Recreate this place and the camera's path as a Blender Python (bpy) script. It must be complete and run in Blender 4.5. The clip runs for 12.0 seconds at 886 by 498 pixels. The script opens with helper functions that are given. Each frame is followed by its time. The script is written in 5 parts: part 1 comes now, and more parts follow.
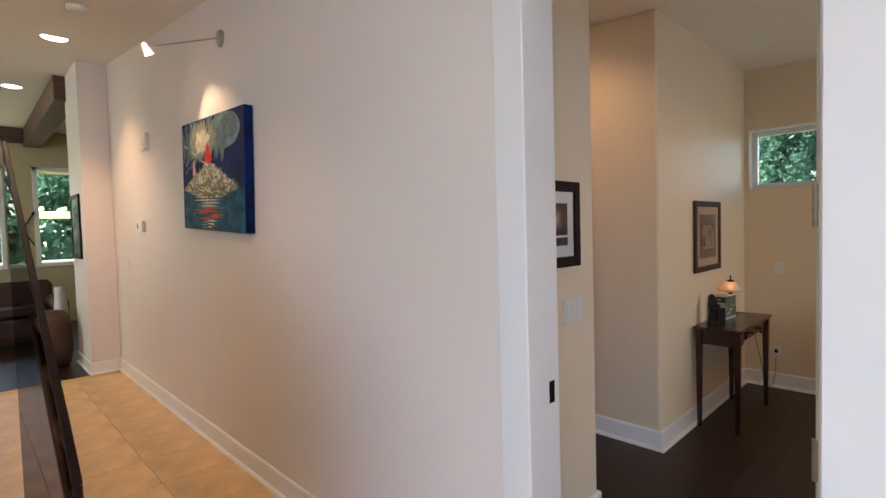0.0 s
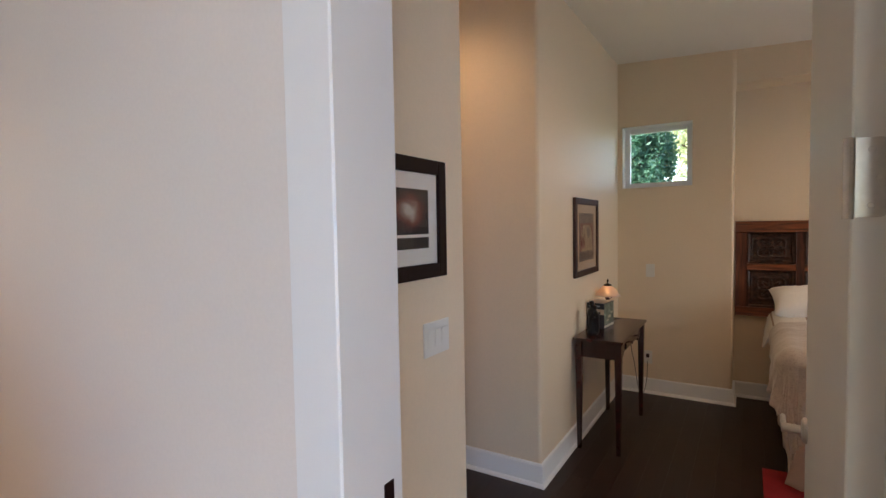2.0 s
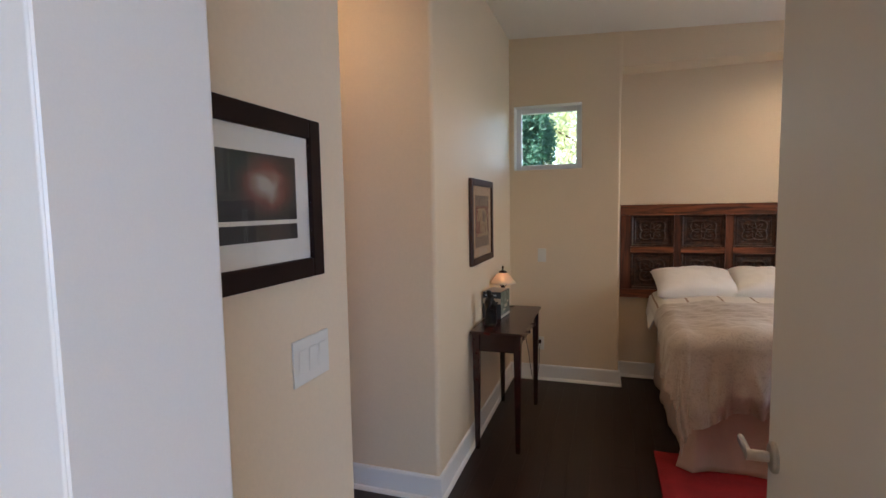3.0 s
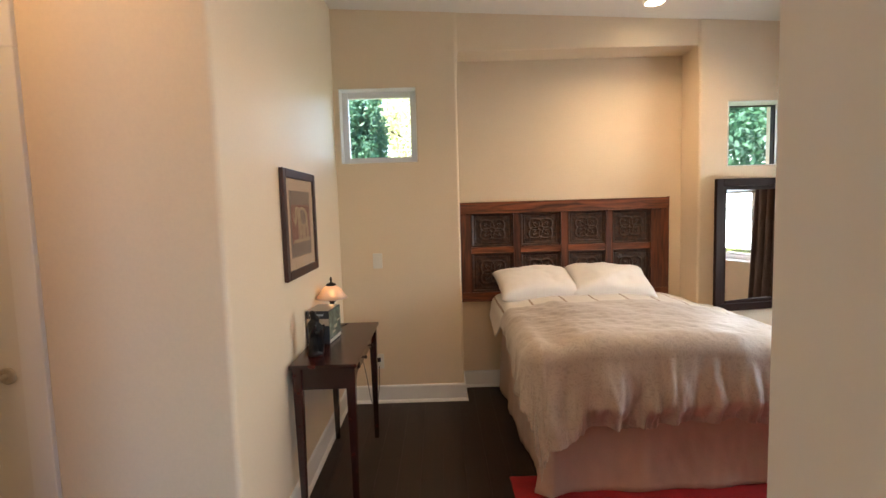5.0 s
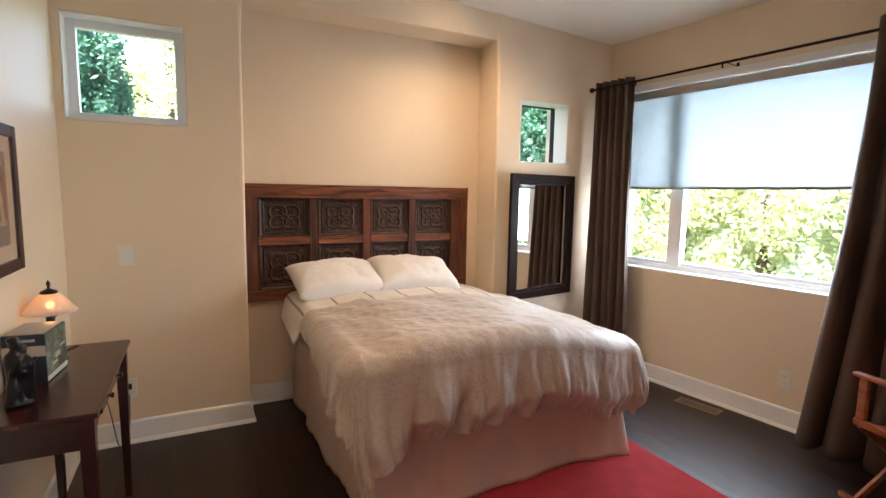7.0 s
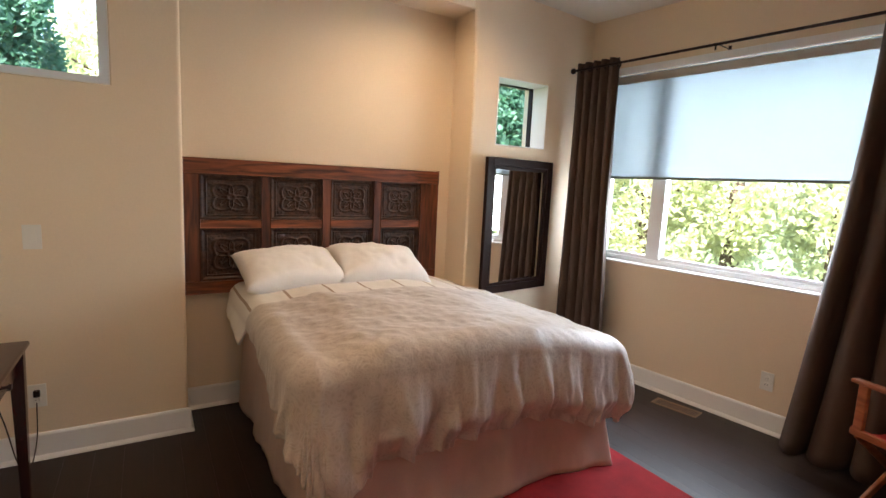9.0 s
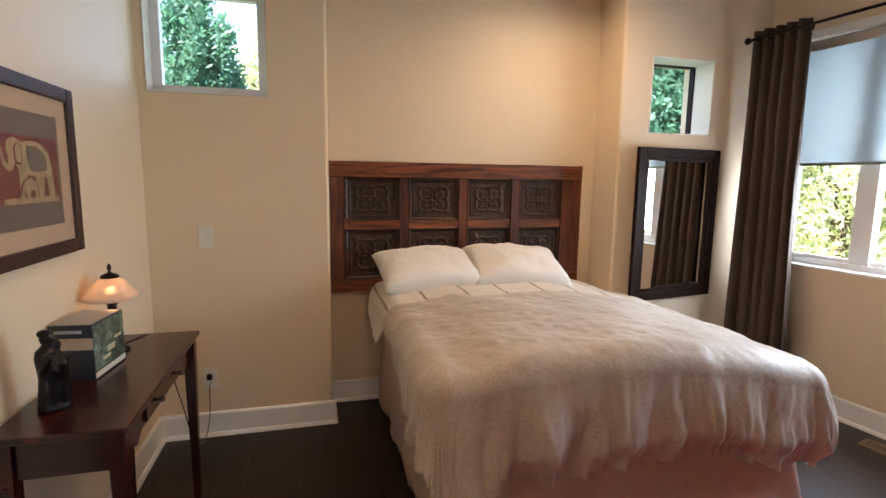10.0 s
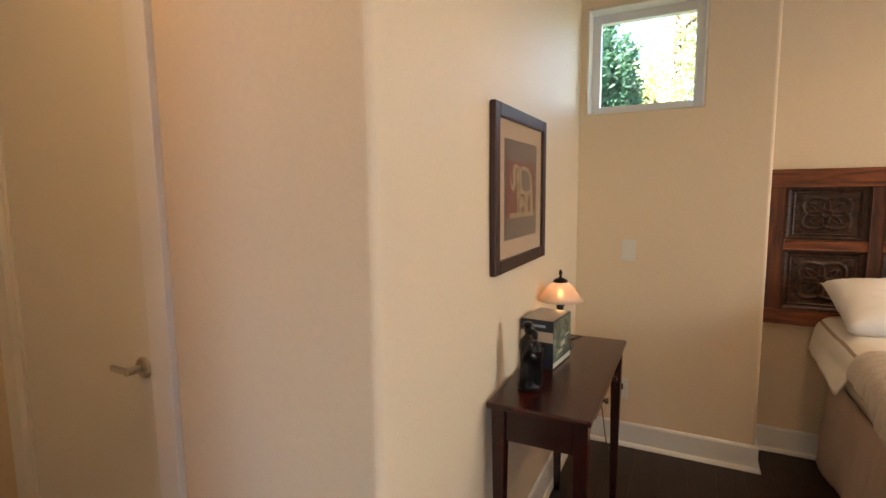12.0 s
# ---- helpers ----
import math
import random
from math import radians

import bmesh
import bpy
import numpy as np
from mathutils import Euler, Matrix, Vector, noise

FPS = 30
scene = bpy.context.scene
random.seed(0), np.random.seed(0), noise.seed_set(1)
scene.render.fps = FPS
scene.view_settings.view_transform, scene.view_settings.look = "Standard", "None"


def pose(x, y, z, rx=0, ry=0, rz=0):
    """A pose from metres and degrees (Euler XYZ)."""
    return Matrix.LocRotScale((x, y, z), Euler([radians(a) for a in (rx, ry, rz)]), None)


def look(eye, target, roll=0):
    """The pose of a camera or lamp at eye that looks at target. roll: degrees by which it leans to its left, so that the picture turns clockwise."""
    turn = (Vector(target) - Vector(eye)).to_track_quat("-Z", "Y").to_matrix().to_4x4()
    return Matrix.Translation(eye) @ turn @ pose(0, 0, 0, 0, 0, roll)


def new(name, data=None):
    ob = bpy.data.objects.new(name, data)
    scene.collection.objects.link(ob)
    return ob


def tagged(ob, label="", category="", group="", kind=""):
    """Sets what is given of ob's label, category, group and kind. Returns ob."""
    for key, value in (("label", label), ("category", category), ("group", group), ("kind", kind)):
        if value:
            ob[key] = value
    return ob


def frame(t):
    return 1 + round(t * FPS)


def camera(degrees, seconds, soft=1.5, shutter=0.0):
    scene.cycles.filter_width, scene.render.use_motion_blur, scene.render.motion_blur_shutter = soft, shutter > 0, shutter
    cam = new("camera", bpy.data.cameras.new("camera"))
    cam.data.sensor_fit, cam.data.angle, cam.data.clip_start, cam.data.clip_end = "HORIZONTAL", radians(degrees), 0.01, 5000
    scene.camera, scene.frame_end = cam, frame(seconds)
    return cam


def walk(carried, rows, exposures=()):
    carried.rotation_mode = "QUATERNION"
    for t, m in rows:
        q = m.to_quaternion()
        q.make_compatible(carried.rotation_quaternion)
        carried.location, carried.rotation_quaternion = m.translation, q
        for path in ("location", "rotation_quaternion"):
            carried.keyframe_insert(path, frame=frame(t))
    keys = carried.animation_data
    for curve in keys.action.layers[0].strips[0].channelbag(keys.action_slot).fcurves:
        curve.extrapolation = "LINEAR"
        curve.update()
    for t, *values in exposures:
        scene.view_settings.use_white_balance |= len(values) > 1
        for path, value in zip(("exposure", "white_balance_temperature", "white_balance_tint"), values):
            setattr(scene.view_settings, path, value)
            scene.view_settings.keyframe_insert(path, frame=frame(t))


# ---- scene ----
cam = camera(83.9, 12.0)
PATH = [
    (0, (0.682, 0.202, 1.553), (-0.746, 1.601, 1.472), -1.6),
    (0.5, (0.589, 0.357, 1.546), (-0.803, 1.79, 1.462), -1.6),
    (1, (0.504, 0.525, 1.538), (-0.806, 2.034, 1.462), -1.5),
    (1.5, (0.441, 0.706, 1.541), (-0.767, 2.298, 1.457), -1.1),
    (2, (0.353, 0.86, 1.533), (-0.699, 2.558, 1.441), -1.0),
    (2.5, (0.243, 1.035, 1.526), (-0.608, 2.869, 1.402), -1.1),
    (3, (0.155, 1.222, 1.527), (-0.480, 3.12, 1.363), -1.0),
    (5, (0.094, 1.818, 1.503), (0.105, 3.81, 1.333), -1.7),
    (5.5, (0.118, 1.959, 1.489), (0.331, 3.937, 1.304), -1.3),
    (6, (0.129, 2.062, 1.469), (0.549, 4.008, 1.279), -1.0),
    (6.5, (0.111, 2.145, 1.483), (0.737, 4.033, 1.272), -0.4),
    (7, (-0.014, 2.282, 1.484), (0.872, 4.061, 1.261), 1.0),
    (8.8, (0.157, 2.499, 1.464), (1.181, 4.197, 1.201), 2.3),
    (9, (0.088, 2.592, 1.448), (1.111, 4.291, 1.184), 2.7),
    (9.5, (0.129, 2.665, 1.447), (0.933, 4.475, 1.17), 1.9),
    (10, (0.162, 2.734, 1.424), (0.669, 4.649, 1.148), 0.8),
    (10.5, (0.132, 2.762, 1.429), (0.314, 4.733, 1.144), 0.0),
    (11, (0.035, 2.793, 1.405), (-0.104, 4.772, 1.15), -0.3),
    (11.5, (-0.027, 2.797, 1.41), (-0.546, 4.714, 1.172), -0.4),
    (12, (-0.095, 2.722, 1.43), (-0.986, 4.498, 1.203), -0.6),
]
walk(cam, [(t, look(eye, target, roll)) for t, eye, target, roll in PATH], [(0, 2.36, 6350, 10), (2.5, 2.36, 6100, 10), (3, 2.36, 5950, 10), (5, 3.05, 6550, 9), (7, 3.13, 6200, 10), (9.5, 2.91, 6200, 10), (11, 2.95, 6550, 10), (12, 3.04, 6950, 9)])

# ---- world, sun, lamps ----
world = bpy.data.worlds.new("world")
scene.world = world
world.use_nodes = True
wn, wl = world.node_tree.nodes, world.node_tree.links
sky = wn.new("ShaderNodeTexSky")
sky.sky_type, sky.sun_disc = "NISHITA", False
sky.sun_elevation, sky.sun_rotation = radians(52), radians(222)
wl.new(sky.outputs[0], wn["Background"].inputs[0])
wn["Background"].inputs[1].default_value = 0.15


def lamp(name, kind, m, energy, color, **more):
    data = bpy.data.lights.new(name, kind)
    data.energy, data.color = energy, color
    for key, value in more.items():
        setattr(data, key, value)
    ob = new(name, data)
    ob.matrix_world = m
    return ob


SUN_WAY = Vector((math.sin(radians(222)) * math.cos(radians(52)), math.cos(radians(222)) * math.cos(radians(52)), math.sin(radians(52))))
lamp("sun", "SUN", look(SUN_WAY * 20, (0, 0, 0)), 5.0, (1.0, 0.95, 0.86), angle=radians(0.53))
# sky light that enters at the bedroom window
lamp("window_light", "AREA", look((3.66, 4.23, 1.62), (1.5, 3.97, 1.62)), 21, (0.86, 0.93, 1.0), shape="RECTANGLE", size=2.1, size_y=1.25)
# daylight of the tall glazing behind the hall
lamp("hall_glazing_light", "AREA", look((2.4, -2.2, 1.9), (-0.8, 1.5, 1.4)), 22, (0.44, 0.60, 1.0), shape="RECTANGLE", size=1.8, size_y=2.0)

# ---- materials ----
def mat(name, color, rough=0.6, metal=0.0, noise_scale=0.0, noise_amt=0.0, fine=0.0, fine_scale=400.0, bump=0.0, bump_scale=60.0, coat=0.0, spec=None, alpha=None):
    """A surface of one base colour, uneven at two scales, with fine relief."""
    m = bpy.data.materials.new(name)
    m.use_nodes = True
    nt = m.node_tree
    b = nt.nodes["Principled BSDF"]
    b.inputs["Base Color"].default_value = (*color, 1)
    b.inputs["Roughness"].default_value = rough
    b.inputs["Metallic"].default_value = metal
    if coat:
        b.inputs["Coat Weight"].default_value = coat
        b.inputs["Coat Roughness"].default_value = 0.15
    if spec is not None:
        b.inputs["Specular IOR Level"].default_value = spec
    tc = nt.nodes.new("ShaderNodeTexCoord")
    if noise_amt:
        n1 = nt.nodes.new("ShaderNodeTexNoise")
        n1.inputs["Scale"].default_value = noise_scale
        n1.inputs["Detail"].default_value = 5
        nt.links.new(tc.outputs["Object"], n1.inputs["Vector"])
        r = nt.nodes.new("ShaderNodeMapRange")
        r.inputs["From Min"].default_value, r.inputs["From Max"].default_value = 0.3, 0.7
        r.inputs["To Min"].default_value, r.inputs["To Max"].default_value = 1 - noise_amt, 1 + noise_amt
        nt.links.new(n1.outputs[0], r.inputs[0])
        last = r.outputs[0]
        if fine:
            n2 = nt.nodes.new("ShaderNodeTexNoise")
            n2.inputs["Scale"].default_value = fine_scale
            nt.links.new(tc.outputs["Object"], n2.inputs["Vector"])
            r2 = nt.nodes.new("ShaderNodeMapRange")
            r2.inputs["From Min"].default_value, r2.inputs["From Max"].default_value = 0.3, 0.7
            r2.inputs["To Min"].default_value, r2.inputs["To Max"].default_value = 1 - fine, 1 + fine
            nt.links.new(n2.outputs[0], r2.inputs[0])
            mu = nt.nodes.new("ShaderNodeMath")
            mu.operation = "MULTIPLY"
            nt.links.new(last, mu.inputs[0]), nt.links.new(r2.outputs[0], mu.inputs[1])
            last = mu.outputs[0]
        v = nt.nodes.new("ShaderNodeVectorMath")
        v.operation = "SCALE"
        v.inputs[0].default_value = color
        nt.links.new(last, v.inputs["Scale"])
        nt.links.new(v.outputs[0], b.inputs["Base Color"])
    if bump:
        n3 = nt.nodes.new("ShaderNodeTexNoise")
        n3.inputs["Scale"].default_value = bump_scale
        n3.inputs["Detail"].default_value = 4
        nt.links.new(tc.outputs["Object"], n3.inputs["Vector"])
        bp = nt.nodes.new("ShaderNodeBump")
        bp.inputs["Strength"].default_value = bump
        bp.inputs["Distance"].default_value = 0.002
        nt.links.new(n3.outputs[0], bp.inputs["Height"])
        nt.links.new(bp.outputs[0], b.inputs["Normal"])
    return m


def wood(name, dark, light, along=(1, 12, 12), rough=0.35, coat=0.0, scale=3.0, bump=0.15):
    """Wood with grain that runs along the axis whose scale is small."""
    m = bpy.data.materials.new(name)
    m.use_nodes = True
    nt = m.node_tree
    b = nt.nodes["Principled BSDF"]
    tc, mp = nt.nodes.new("ShaderNodeTexCoord"), nt.nodes.new("ShaderNodeMapping")
    mp.inputs["Scale"].default_value = along
    nt.links.new(tc.outputs["Object"], mp.inputs[0])
    n = nt.nodes.new("ShaderNodeTexNoise")
    n.inputs["Scale"].default_value, n.inputs["Detail"].default_value, n.inputs["Distortion"].default_value = scale, 7, 0.6
    nt.links.new(mp.outputs[0], n.inputs["Vector"])
    info = nt.nodes.new("ShaderNodeObjectInfo")
    ad = nt.nodes.new("ShaderNodeVectorMath")
    nt.links.new(mp.outputs[0], ad.inputs[0]), nt.links.new(info.outputs["Random"], ad.inputs[1])
    ramp = nt.nodes.new("ShaderNodeValToRGB")
    ramp.color_ramp.elements[0].position, ramp.color_ramp.elements[1].position = 0.32, 0.7
    ramp.color_ramp.elements[0].color, ramp.color_ramp.elements[1].color = (*dark, 1), (*light, 1)
    nt.links.new(n.outputs[0], ramp.inputs[0])
    hv = nt.nodes.new("ShaderNodeHueSaturation")
    mr = nt.nodes.new("ShaderNodeMapRange")
    mr.inputs["To Min"].default_value, mr.inputs["To Max"].default_value = 0.85, 1.15
    nt.links.new(info.outputs["Random"], mr.inputs[0]), nt.links.new(mr.outputs[0], hv.inputs["Value"])
    nt.links.new(ramp.outputs[0], hv.inputs["Color"]), nt.links.new(hv.outputs[0], b.inputs["Base Color"])
    b.inputs["Roughness"].default_value = rough
    if coat:
        b.inputs["Coat Weight"].default_value, b.inputs["Coat Roughness"].default_value = coat, 0.12
    bp = nt.nodes.new("ShaderNodeBump")
    bp.inputs["Strength"].default_value, bp.inputs["Distance"].default_value = bump, 0.002
    nt.links.new(n.outputs[0], bp.inputs["Height"]), nt.links.new(bp.outputs[0], b.inputs["Normal"])
    return m


def glow(name, color, strength):
    m = bpy.data.materials.new(name)
    m.use_nodes = True
    b = m.node_tree.nodes["Principled BSDF"]
    b.inputs["Base Color"].default_value = (*color, 1)
    b.inputs["Emission Color"].default_value = (*color, 1)
    b.inputs["Emission Strength"].default_value = strength
    return m


def glass(name, color=(1, 1, 1), rough=0.0):
    m = bpy.data.materials.new(name)
    m.use_nodes = True
    nt = m.node_tree
    nt.nodes.remove(nt.nodes["Principled BSDF"])
    tr, gl, mx, lw, pw, ma = (nt.nodes.new(k) for k in ("ShaderNodeBsdfTransparent", "ShaderNodeBsdfGlossy", "ShaderNodeMixShader", "ShaderNodeLayerWeight", "ShaderNodeMath", "ShaderNodeMath"))
    tr.inputs[0].default_value = (*color, 1)
    gl.inputs["Roughness"].default_value = rough
    pw.operation, ma.operation = "POWER", "MULTIPLY_ADD"
    pw.inputs[1].default_value, ma.inputs[1].default_value, ma.inputs[2].default_value = 5.0, 0.5, 0.02
    nt.links.new(lw.outputs["Facing"], pw.inputs[0]), nt.links.new(pw.outputs[0], ma.inputs[0]), nt.links.new(ma.outputs[0], mx.inputs[0])
    nt.links.new(tr.outputs[0], mx.inputs[1]), nt.links.new(gl.outputs[0], mx.inputs[2])
    nt.links.new(mx.outputs[0], nt.nodes["Material Output"].inputs[0])
    return m


WALL = mat("cream_wall_paint", (0.74, 0.605, 0.435), 0.55, noise_scale=1.3, noise_amt=0.02, fine=0.015, fine_scale=90, bump=0.25, bump_scale=110)
HALL_WALL = mat("hall_wall_paint", (0.76, 0.695, 0.625), 0.55, noise_scale=1.3, noise_amt=0.02, fine=0.015, fine_scale=90, bump=0.25, bump_scale=110)
CEILING = mat("ceiling_paint", (0.80, 0.76, 0.68), 0.7, noise_scale=1.0, noise_amt=0.02, bump=0.3, bump_scale=90)
TRIM = mat("white_trim_paint", (0.80, 0.79, 0.76), 0.35, noise_scale=2.0, noise_amt=0.015, fine=0.01, bump=0.05)
DOOR_PAINT = mat("white_door_paint", (0.76, 0.74, 0.70), 0.4, noise_scale=2.0, noise_amt=0.015, bump=0.08)
DARK_FLOOR = wood("dark_floorboards", (0.011, 0.0038, 0.0025), (0.021, 0.0075, 0.0045), (14, 1, 14), 0.42, 0.0, 4.0)
STONE = mat("warm_travertine", (0.64, 0.43, 0.21), 0.35, noise_scale=2.6, noise_amt=0.32, fine=0.06, fine_scale=30, bump=0.1)
GROUT = mat("tile_grout", (0.60, 0.40, 0.20), 0.9, noise_scale=30, noise_amt=0.1)
MAHOGANY = wood("mahogany", (0.008, 0.0013, 0.001), (0.046, 0.0048, 0.0036), (12, 1, 12), 0.26, 0.15, bump=0.04)
CARVED = wood("carved_wood", (0.035, 0.009, 0.003), (0.30, 0.085, 0.03), (1, 10, 10), 0.45, 0.0, 4.0, 0.6)
CARVED_DARK = wood("carved_panel_wood", (0.015, 0.006, 0.003), (0.075, 0.028, 0.013), (6, 6, 6), 0.42, 0.0, 6.0, 0.6)
BLACK_FRAME = mat("espresso_frame", (0.017, 0.007, 0.005), 0.5, spec=0.1, noise_scale=8, noise_amt=0.2, bump=0.1)
BROWN_FRAME = wood("brown_frame", (0.018, 0.005, 0.003), (0.045, 0.012, 0.006), (8, 8, 1), 0.5)

GROUND = mat("dry_grass_ground", (0.10, 0.13, 0.05), 0.95, noise_scale=3, noise_amt=0.4, fine=0.3, fine_scale=80)
LIVING_WALL = mat("olive_wall_paint", (0.50, 0.43, 0.25), 0.6, noise_scale=1.5, noise_amt=0.02, bump=0.2)
DARK_METAL = mat("oil_rubbed_bronze", (0.03, 0.02, 0.018), 0.35, 0.9, noise_scale=30, noise_amt=0.2)
NICKEL = mat("brushed_nickel", (0.55, 0.52, 0.48), 0.32, 1.0, noise_scale=60, noise_amt=0.08)
CURTAIN = mat("brown_curtain_cloth", (0.075, 0.044, 0.031), 0.7, noise_scale=6, noise_amt=0.12, fine=0.12, fine_scale=500, bump=0.4, bump_scale=600)
SHEET = mat("white_cotton", (0.76, 0.73, 0.70), 0.8, noise_scale=5, noise_amt=0.03, bump=0.5, bump_scale=45)
SKIRT = mat("blush_bed_skirt_cloth", (0.56, 0.42, 0.35), 0.7, noise_scale=6, noise_amt=0.06, fine=0.05, fine_scale=300, bump=0.4, bump_scale=60)
RUG = mat("red_rug_pile", (0.29, 0.010, 0.014), 0.95, noise_scale=9, noise_amt=0.2, fine=0.3, fine_scale=420, bump=1.0, bump_scale=350)
RED_CANVAS = mat("red_canvas", (0.42, 0.012, 0.010), 0.8, noise_scale=8, noise_amt=0.08, fine=0.15, fine_scale=600, bump=0.5, bump_scale=500)
CHAIR_WOOD = wood("chair_wood", (0.20, 0.055, 0.018), (0.42, 0.14, 0.05), (2, 2, 10), 0.4, 0.2)
PLASTIC = mat("white_plastic", (0.72, 0.70, 0.64), 0.35, noise_scale=9, noise_amt=0.01)
MIRROR = mat("mirror_glass", (0.9, 0.9, 0.9), 0.02, 1.0)
GLASS = glass("window_glass")
SMOKED = glass("smoked_glass", (0.22, 0.20, 0.18))
VINYL = mat("white_vinyl", (0.78, 0.79, 0.80), 0.35, noise_scale=3, noise_amt=0.01)
VENT = mat("tan_metal_register", (0.30, 0.20, 0.13), 0.45, 0.3, noise_scale=20, noise_amt=0.1)
STATUE = mat("black_patinated_bronze", (0.010, 0.009, 0.009), 0.28, 0.5, noise_scale=14, noise_amt=0.3, bump=0.4, bump_scale=50)
LEATHER = mat("brown_leather", (0.055, 0.022, 0.013), 0.45, noise_scale=6, noise_amt=0.25, bump=0.5, bump_scale=40)
BEAM_WOOD = wood("beam_wood", (0.06, 0.03, 0.015), (0.15, 0.08, 0.045), (12, 1, 12), 0.6)
STAIR_WOOD = wood("stair_wood", (0.05, 0.022, 0.012), (0.12, 0.055, 0.03), (10, 1, 10), 0.4)
MAT_BOARD = mat("tan_mat_board", (0.48, 0.34, 0.23), 0.85, noise_scale=20, noise_amt=0.02)
WHITE_BOARD = mat("white_mat_board", (0.70, 0.68, 0.62), 0.85, noise_scale=20, noise_amt=0.02)


def leaves(name, color, light, amount):
    """Thin leaves that let some light through."""
    m = mat(name, color, 0.6, noise_scale=1.4, noise_amt=amount)
    nt = m.node_tree
    b = nt.nodes["Principled BSDF"]
    t, mx = nt.nodes.new("ShaderNodeBsdfTranslucent"), nt.nodes.new("ShaderNodeMixShader")
    t.inputs[0].default_value, mx.inputs[0].default_value = (*light, 1), 0.45
    nt.links.new(b.outputs[0], mx.inputs[1]), nt.links.new(t.outputs[0], mx.inputs[2])
    nt.links.new(mx.outputs[0], nt.nodes["Material Output"].inputs[0])
    return m


BARK = mat("bark", (0.09, 0.06, 0.04), 0.9, noise_scale=12, noise_amt=0.4, bump=1.0)
LEAF_DARK = leaves("conifer_leaf", (0.06, 0.14, 0.09), (0.08, 0.20, 0.11), 0.4)
# paler than real leaves: the glare of overexposed sunlight is put into the colour
LEAF_GLARE = leaves("hedge_glare_leaf", (0.44, 0.47, 0.26), (0.68, 0.70, 0.42), 0.5)
WHITE_PAINT = mat("white_exterior_paint", (0.8, 0.8, 0.78), 0.5, noise_scale=3, noise_amt=0.03)


def blind_cloth():
    m = bpy.data.materials.new("translucent_blind_cloth")
    m.use_nodes = True
    nt = m.node_tree
    nt.nodes.remove(nt.nodes["Principled BSDF"])
    d, t, p, a, b = (nt.nodes.new(k) for k in ("ShaderNodeBsdfDiffuse", "ShaderNodeBsdfTranslucent", "ShaderNodeBsdfTransparent", "ShaderNodeMixShader", "ShaderNodeMixShader"))
    for n in (d, t):
        n.inputs[0].default_value = (0.26, 0.285, 0.30, 1)
    p.inputs[0].default_value = (0.95, 0.96, 0.96, 1)
    a.inputs[0].default_value, b.inputs[0].default_value = 0.65, 0.12
    nt.links.new(d.outputs[0], a.inputs[1]), nt.links.new(t.outputs[0], a.inputs[2])
    nt.links.new(a.outputs[0], b.inputs[1]), nt.links.new(p.outputs[0], b.inputs[2])
    nt.links.new(b.outputs[0], nt.nodes["Material Output"].inputs[0])
    return m


BLIND = blind_cloth()


def damask():
    """Taupe cloth with a paler scrolling pattern."""
    m = mat("damask_duvet_cloth", (0.5, 0.4, 0.33), 0.5, bump=0.8, bump_scale=45)
    nt = m.node_tree
    b = nt.nodes["Principled BSDF"]
    tc = nt.nodes.new("ShaderNodeTexCoord")
    n0 = nt.nodes.new("ShaderNodeTexNoise")
    n0.inputs["Scale"].default_value = 9
    nt.links.new(tc.outputs["Object"], n0.inputs["Vector"])
    ad = nt.nodes.new("ShaderNodeVectorMath")
    ad.operation = "MULTIPLY_ADD"
    ad.inputs[1].default_value = (0.35, 0.35, 0.35)
    nt.links.new(n0.outputs["Color"], ad.inputs[0]), nt.links.new(tc.outputs["Object"], ad.inputs[2])
    v = nt.nodes.new("ShaderNodeTexVoronoi")
    v.feature = "DISTANCE_TO_EDGE"
    v.inputs["Scale"].default_value = 34
    nt.links.new(ad.outputs[0], v.inputs["Vector"])
    n2 = nt.nodes.new("ShaderNodeTexNoise")
    n2.inputs["Scale"].default_value, n2.inputs["Detail"].default_value = 40, 3
    nt.links.new(tc.outputs["Object"], n2.inputs["Vector"])
    mu = nt.nodes.new("ShaderNodeMath")
    mu.operation = "MULTIPLY"
    nt.links.new(v.outputs[0], mu.inputs[0]), nt.links.new(n2.outputs[0], mu.inputs[1])
    r = nt.nodes.new("ShaderNodeValToRGB")
    r.color_ramp.elements[0].position, r.color_ramp.elements[1].position = 0.0, 0.20
    r.color_ramp.elements[0].color, r.color_ramp.elements[1].color = (0.475, 0.41, 0.355, 1), (0.385, 0.328, 0.28, 1)
    nt.links.new(mu.outputs[0], r.inputs[0]), nt.links.new(r.outputs[0], b.inputs["Base Color"])
    b.inputs["Sheen Weight"].default_value = 0.3
    return m


DAMASK = damask()


